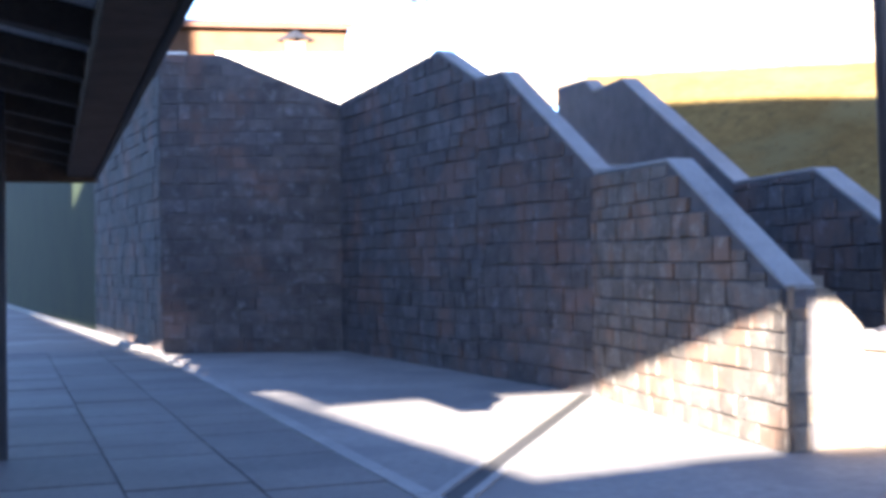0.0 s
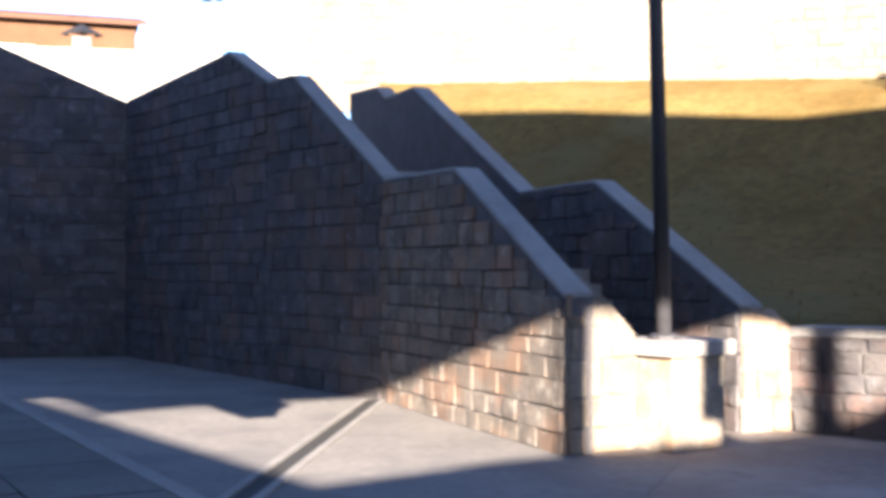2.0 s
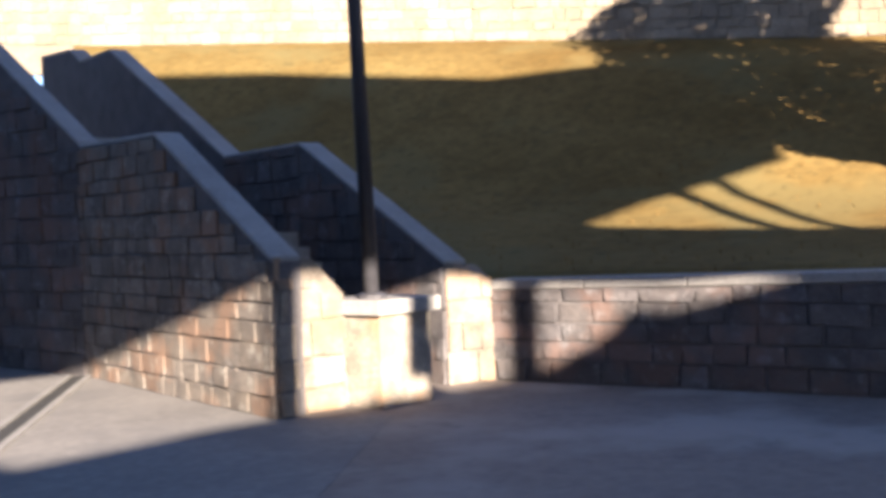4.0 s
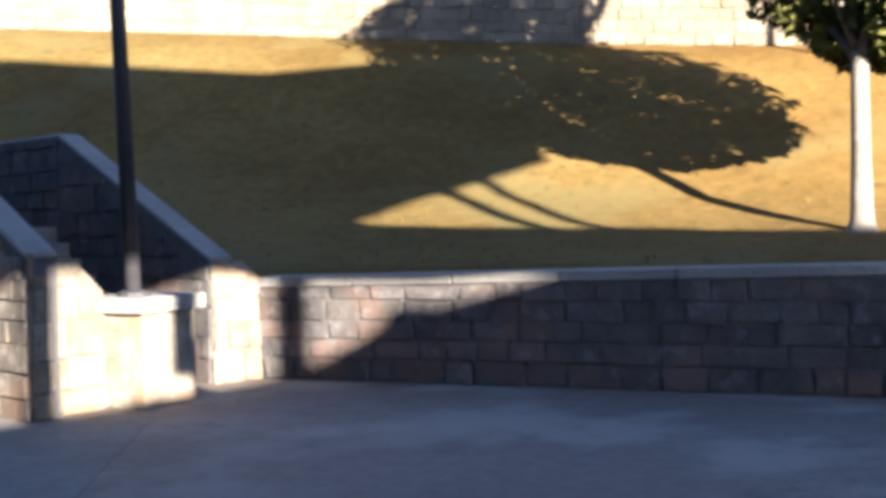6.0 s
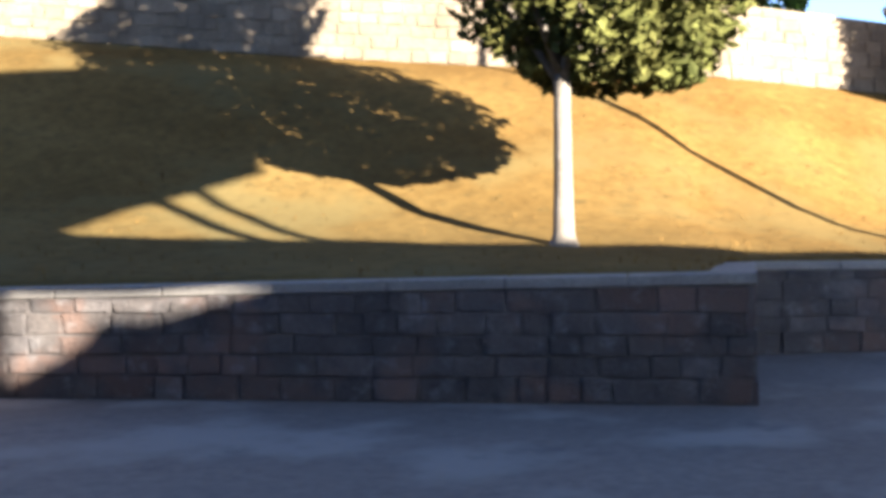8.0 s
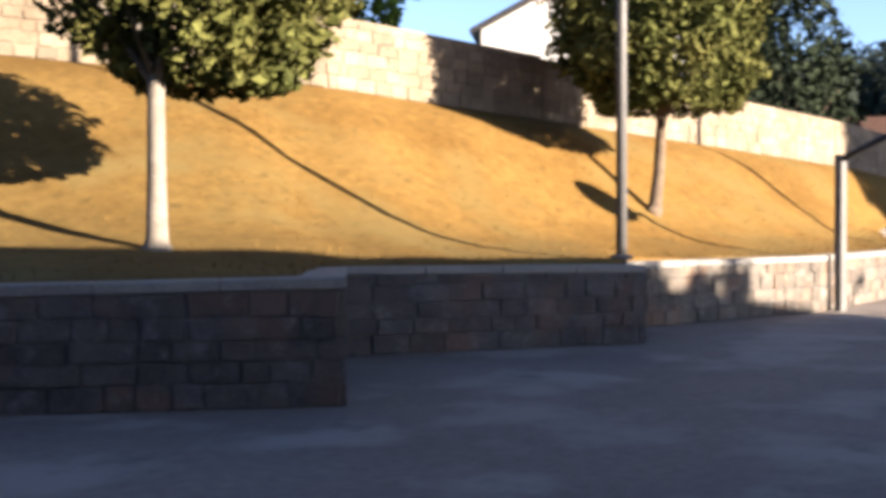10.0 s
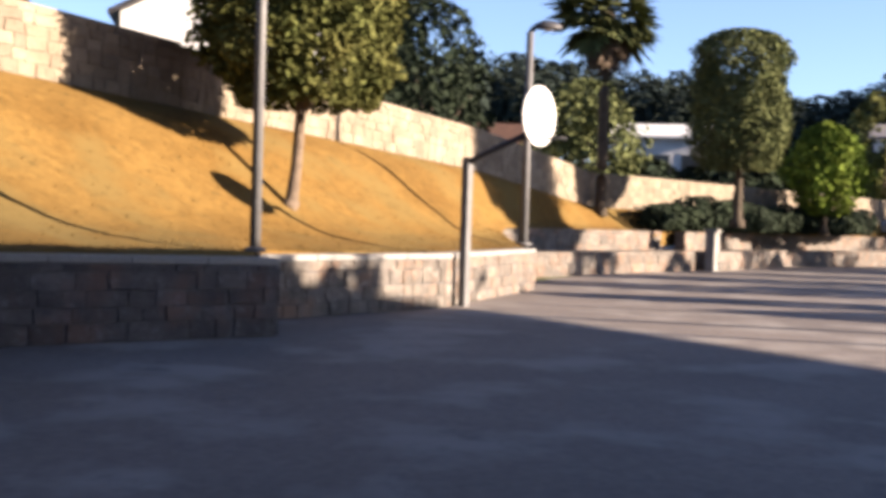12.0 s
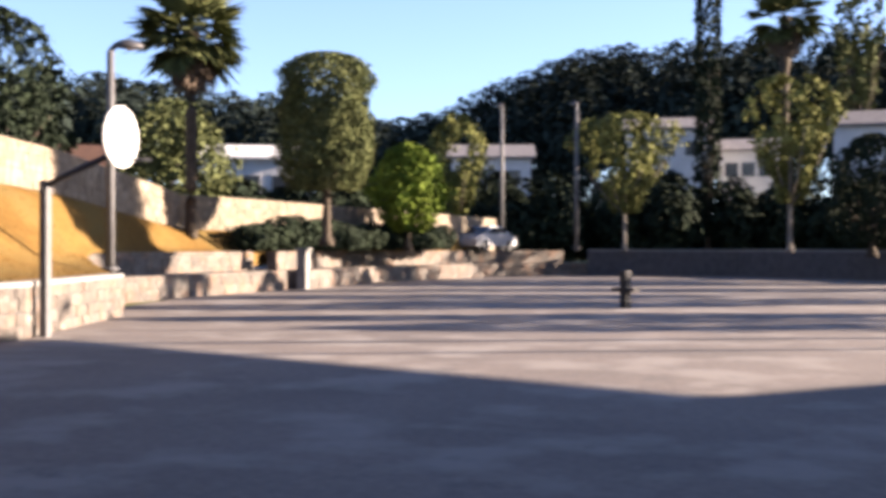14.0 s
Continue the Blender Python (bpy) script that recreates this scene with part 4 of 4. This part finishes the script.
for i in range(26):
    for j in range(5):
        bm = bmesh.new()
        off = 0.35 * (j % 2)
        add_box(bm, (-0.6 + i * 0.7 + off + 0.008, 0.13 + j * 0.85, 0.02), (-0.6 + (i + 1) * 0.7 + off - 0.008, 0.13 + (j + 1) * 0.85 - 0.014, 0.078 + rk.uniform(-0.004, 0.004)))
        part("paving_slab", bm, M_WALK, walkway)
tagged(walkway, "worn grey paving slabs under the portico", "pavement", kind="structure")

# drain channel from the stair wall towards the walkway
D0, D1 = Vector((1.66, 14.35)), Vector((0.02, 8.2))
dd = (D1 - D0).normalized()
drain = empty("drain_channel", D0.x, D0.y, 0.0, math.degrees(math.atan2(dd.y, dd.x)))
dl = (D1 - D0).length
bm = bmesh.new()
add_box(bm, (0, -0.085, -0.02), (dl, 0.085, 0.006))
part("channel", bm, M_RUBBER, drain, "dark recessed drain slot")
for sg in (-1, 1):
    bm = bmesh.new()
    add_box(bm, (0, sg * 0.115 - 0.035, -0.02), (dl, sg * 0.115 + 0.035, 0.03), 0.008)
    part("edging", bm, M_COPING, drain)
tagged(drain, "dark drain slot across the court with stone edging", "drain", kind="structure")

# portico along the walkway: fascia, eave beam, rafters, pale boards, tiles, post, and an unseen sky blocker
PD = Vector((-0.309, 0.951))
PORT = empty("portico_roof", 0.63, 0.0, 0.0, math.degrees(math.atan2(PD.y, PD.x)))
PS, PL, SL = 3.4, 15.3, 0.22


def sloped(lo, hi, bevel=0.0):
    """A box that follows the slope of the roof, its z counted from the underside of the boards."""
    bm = bmesh.new()
    add_box(bm, lo, hi, bevel)
    for v in bm.verts:
        v.co.z += 2.80 + SL * v.co.y
    return bm


bm = bmesh.new()
add_box(bm, (PS, -0.06, 2.60), (PL, -0.01, 2.86), 0.008)
part("fascia", bm, M_IRON, PORT, "dark painted fascia board")
bm = bmesh.new()
add_box(bm, (PS, -0.005, 2.61), (PL, 0.29, 2.77), 0.012)
part("eave_beam", bm, M_TIMBER, PORT)
bm = bmesh.new()
add_box(bm, (PL + 0.003, -0.06, 2.55), (PL + 0.16, 3.6, 2.95), 0.012)
part("end_beam", bm, M_TIMBER, PORT)
x = PS + 0.9
while x < PL - 0.3:
    part("rafter", sloped((x, 0.0, -0.17), (x + 0.17, 3.6, 0.0), 0.008), M_TIMBER, PORT)
    x += 1.28
for j in range(15):
    part("ceiling_board", sloped((PS, 0.24 * j, 0.002), (PL, 0.24 * j + 0.234, 0.03)), M_ROOFBOARD, PORT)
part("roof_deck", sloped((PS - 0.1, -0.08, 0.034), (PL + 0.17, 3.6, 0.08)), M_TIMBER, PORT)
for k in range(50):
    bm = sloped((PS - 0.1 + 0.242 * k, -0.13, 0.083), (PS - 0.1 + 0.242 * k + 0.19, 3.6, 0.16), 0.03)
    part("tile_row", bm, M_TILE, PORT)
bm = bmesh.new()
add_box(bm, (10.42, 0.82, 0.0), (10.57, 0.97, 2.97), 0.012)
part("post", bm, M_DARKPOLE, PORT, "slim dark post")
tagged(PORT, "portico roof with dark rafters over pale boards", "portico", kind="structure")
# added out of view to hold western sky light off the court and stair
WEST = empty("sky_block_west", -26.0, 4.0, 0.0)
bm = bmesh.new()
add_box(bm, (-6.0, -20.0, -0.05), (5.5, 20.0, 8.6), 0.02)
part("wall", bm, M_RENDERW, WEST)
bm = bmesh.new()
add_box(bm, (-6.4, -20.4, 8.602), (5.9, 20.4, 8.9), 0.02)
part("roof", bm, M_TILE, WEST)
tagged(WEST, "unseen rendered block west of the walkway, added to dim the sky light", "building", kind="structure")

# small things on the court and terrace
bol = empty("drinking_fountain", 30.6, -10.9, 0.0, 20)
bm = bmesh.new()
add_box(bm, (-0.11, -0.11, -0.02), (0.11, 0.11, 0.98), 0.03)
part("pillar", bm, M_IRON, bol)
bm = bmesh.new()
add_box(bm, (-0.44, -0.12, 0.42), (0.44, 0.12, 0.52), 0.02)
part("basin", bm, M_IRON, bol)
tagged(bol, "dark cross-shaped iron drinking fountain on the court", "fountain")
pil = empty("gate_pillar", 46.3, -3.75, 0.0, -30)
bm = bmesh.new()
add_box(bm, (-0.2, -0.2, -0.02), (0.2, 0.2, 1.45), 0.03)
part("shaft", bm, M_COPING, pil)
bm = bmesh.new()
add_box(bm, (-0.25, -0.25, 1.452), (0.25, 0.25, 1.56), 0.03)
part("cap", bm, M_COPING, pil)
tagged(pil, "short pale stone pillar beside the terrace", "pillar")


# ---------------------------------------------------------------- unseen blockers between the sun and the court
TAN_E, TH = math.tan(radians(SUN_ELEV)), radians(SUN_TO)


def up_sun(x, y, h):
    """The plan place at which something h high stands between the sun and the ground at (x, y)."""
    k = h / TAN_E
    return (x - math.sin(TH) * k, y - math.cos(TH) * k)


HA = 7.0
# added roof out of view, its outline the court's shade traced back up-sun
shade_roof = empty("pavilion", 0, -24.0, 0)
plan = [up_sun(x, y, HA) for x, y in ((5.7, 11.3), (6.05, 11.85), (6.32, 12.7), (6.52, 12.2), (7.30, 12.4), (8.2, 19.1), (8.96, 17.85), (10.7, 15.69), (11.44, 14.2), (21.8, 3.3), (11.9, -4.5), (14.2, -11.0), (2.0, -14.0), (-8.0, 2.0))]
bm = bmesh.new()
prism(bm, [(x, y + 24.0) for x, y in plan][::-1], HA - 0.3, HA)
part("roof_slab", bm, M_RENDERW, shade_roof)
for x, y in (plan[9], plan[11], plan[12], plan[13]):
    cx, cy = x + (3.0 - x) * 0.06, y + (-24.0 - y) * 0.06
    bm = bmesh.new()
    add_box(bm, (cx - 0.13, cy + 24.0 - 0.13, -0.05), (cx + 0.13, cy + 24.0 + 0.13, HA - 0.298), 0.01)
    part("column", bm, M_RENDERW, shade_roof)
tagged(shade_roof, "unseen flat roof on columns, added to shade the court", "pavilion", kind="structure")
# added screen out of view: two panels whose gap lets the sun patches through
south = empty("sun_mask_south", 0, -7.0, 0)
YB = -7.0


def at_front(x, y):
    k = (y - YB) / math.cos(TH)
    return (x - math.tan(TH) * (y - YB), k * TAN_E)


# edges of the sun patches, traced back onto the screen
TIP = at_front(-15.6, 45.5)
lo = [TIP] + [at_front(*p) for p in ((-5.05, 21.2), (0.63, 8.95), (2.2, 9.83), (4.12, 10.45), (6.1, 11.25))]
hi = [TIP] + [at_front(*p) for p in ((-5.0, 22.6), (-4.3, 21.4), (-1.35, 13.7), (-0.4, 14.3), (1.5, 14.9), (3.1, 14.5), (4.6, 15.4), (5.4, 15.1), (5.85, 14.3), (6.5, 13.3), (7.35, 12.5), (8.3, 18.9), (8.35, 19.5), (9.55, 20.8), (10.7, 21.65), (11.8, 22.5), (12.4, 26.0), (13.9, 33.2))]
tops = [at_front(*p) for p in ((10.6, 34.5), (7.4, 38.6), (1.0, 44.9))]


def mask_panel(name, pts):
    bm = bmesh.new()
    vs = [bm.verts.new((x, 0, z)) for x, z in pts]
    f = bm.faces.new(vs)
    e = bmesh.ops.extrude_face_region(bm, geom=[f])
    bmesh.ops.translate(bm, vec=(0, -0.25, 0), verts=[g for g in e["geom"] if isinstance(g, bmesh.types.BMVert)])
    bmesh.ops.recalc_face_normals(bm, faces=bm.faces[:])
    return part(name, bm, M_RENDERW, south)


mask_panel("lower_mask", [(-60, 0), (lo[-1][0], 0), *lo[::-1], (-60, TIP[1])])
mask_panel("upper_mask", [(-60, TIP[1]), *hi, *tops, (-13.5, tops[-1][1]), (-13.8, 36), (-60, 36)])
# upright bars added in the gap to throw dark stripes on the walls
for x, y, half, below, above in ((2.92, 11.4, 0.13, 1.0, 1.3), (4.26, 12.3, 0.13, 0.3, 1.0), (4.40, 11.2, 0.15, 0.9, 0.3), (5.56, 12.4, 0.11, 1.0, 1.0), (9.9, 18.6, 0.10, 0.8, 1.0), (10.45, 18.8, 0.08, 0.8, 0.9)):
    cx, cz = at_front(x, y)
    bm = bmesh.new()
    add_box(bm, (cx - half, -0.28, cz - below), (cx + half, -0.02, cz + above), 0.01)
    part("column", bm, M_RENDERW, south)
tagged(south, "unseen screen behind the court, its gap cut to shape the sunlight", "house", kind="structure")
# trees added out of view to streak the sunlit court with shadow
for comp, d, h, w, sd in ((135, 42.5, 10, 4.0, 51), (132.5, 49, 11, 4.5, 52), (130.6, 55, 10, 4.0, 53), (130, 62.5, 12, 5.0, 54), (128.7, 70.5, 11, 5.0, 55), (127, 78, 12, 5.5, 56), (139, 38, 8.5, 3.0, 57), (150, 42, 9.5, 5.0, 31), (143, 52, 10.5, 5.5, 32), (138, 60, 9.0, 5.0, 33), (134, 66, 10.0, 6.0, 34), (157, 46, 8.0, 3.2, 35)):
    p = polar(comp, d)
    tree("tree", "unseen broadleaf tree behind the court, added for its shadow", (p.x, p.y, 0.0), h * 0.45, 0.16, "egg", w, h * 0.55, 1500, 0.42, M_LEAF, M_BARKD, seed=sd)
# added so that its crown shades the low end of the boundary wall
tree("tree", "unseen dense tree behind the court, added to shade the boundary wall", (36.3, -36.1, 0.0), 11.8, 0.3, "egg", 6.4, 7.5, 12000, 0.42, M_LEAF, M_BARKD, seed=36)
# added so that its thin crown throws blotchy shade on the retaining wall
tree("tree", "unseen flat-topped tree behind the court, added to dapple the retaining wall", (16.6, -19.4, 0.0), 6.6, 0.1, "open", 3.6, 1.25, 1500, 0.26, M_LEAF, M_BARKD, seed=37)
# masts added out of view for thin shadow streaks
for x, y, h in ((19.5, -24.0, 9.0), (23.0, -27.0, 8.5)):
    lamp_mast("street_lamp", "unseen steel lamp mast behind the court, added for its shadow", (x + 1.5, y - 6, 0.0), h, 0.08, M_POLE)


# ---------------------------------------------------------------- grass tufts on the bank
rg = random.Random(77)
tv, tf = [], []
for k in range(5000):
    comp, v = rg.uniform(24, 88), rg.random() ** 1.5
    j = min(int(v * (len(BANK) - 1)), len(BANK) - 2)
    i = rg.randrange(len(BANK[0]) - 1)
    a, b, c = BANK[j][i], BANK[j][i + 1], BANK[j + 1][i]
    u1, u2 = rg.random(), rg.random()
    p = a + (b - a) * u1 + (c - a) * u2
    if p[0] > 34:
        continue
    for m in range(3):
        ang, lean, hh = rg.uniform(0, 6.28), rg.uniform(0.01, 0.05), rg.uniform(0.03, 0.085)
        dx, dy = math.cos(ang), math.sin(ang)
        q = len(tv)
        tv += [(p[0] - dy * 0.006, p[1] + dx * 0.006, p[2] - 0.02), (p[0] + dy * 0.006, p[1] - dx * 0.006, p[2] - 0.02), (p[0] + dx * lean, p[1] + dy * lean, p[2] + hh)]
        tf.append((q, q + 1, q + 2))
tagged(new("grass_tufts", mesh_from("grass_tufts", tv, tf, M_BLADE)), "dry straw-coloured grass tufts on the bank", "grass", kind="stuff")

# ---------------------------------------------------------------- stones of the walls
def recoloured(meshes, mat):
    out = []
    for me in meshes:
        pm = me.copy()
        pm.materials[0] = mat
        out.append(pm)
    return out


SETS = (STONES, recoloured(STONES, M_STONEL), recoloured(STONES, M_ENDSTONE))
for owner, stones, shade in PIECES:
    for k, (c, size, turn, kind) in enumerate(stones):
        ob = bpy.data.objects.new("stone", SETS[shade][kind])
        scene.collection.objects.link(ob)
        ob.matrix_basis = Matrix.Translation(c) @ Matrix.Rotation(turn, 4, "Z") @ Matrix.Diagonal((*size, 1))
        ob.parent = owner
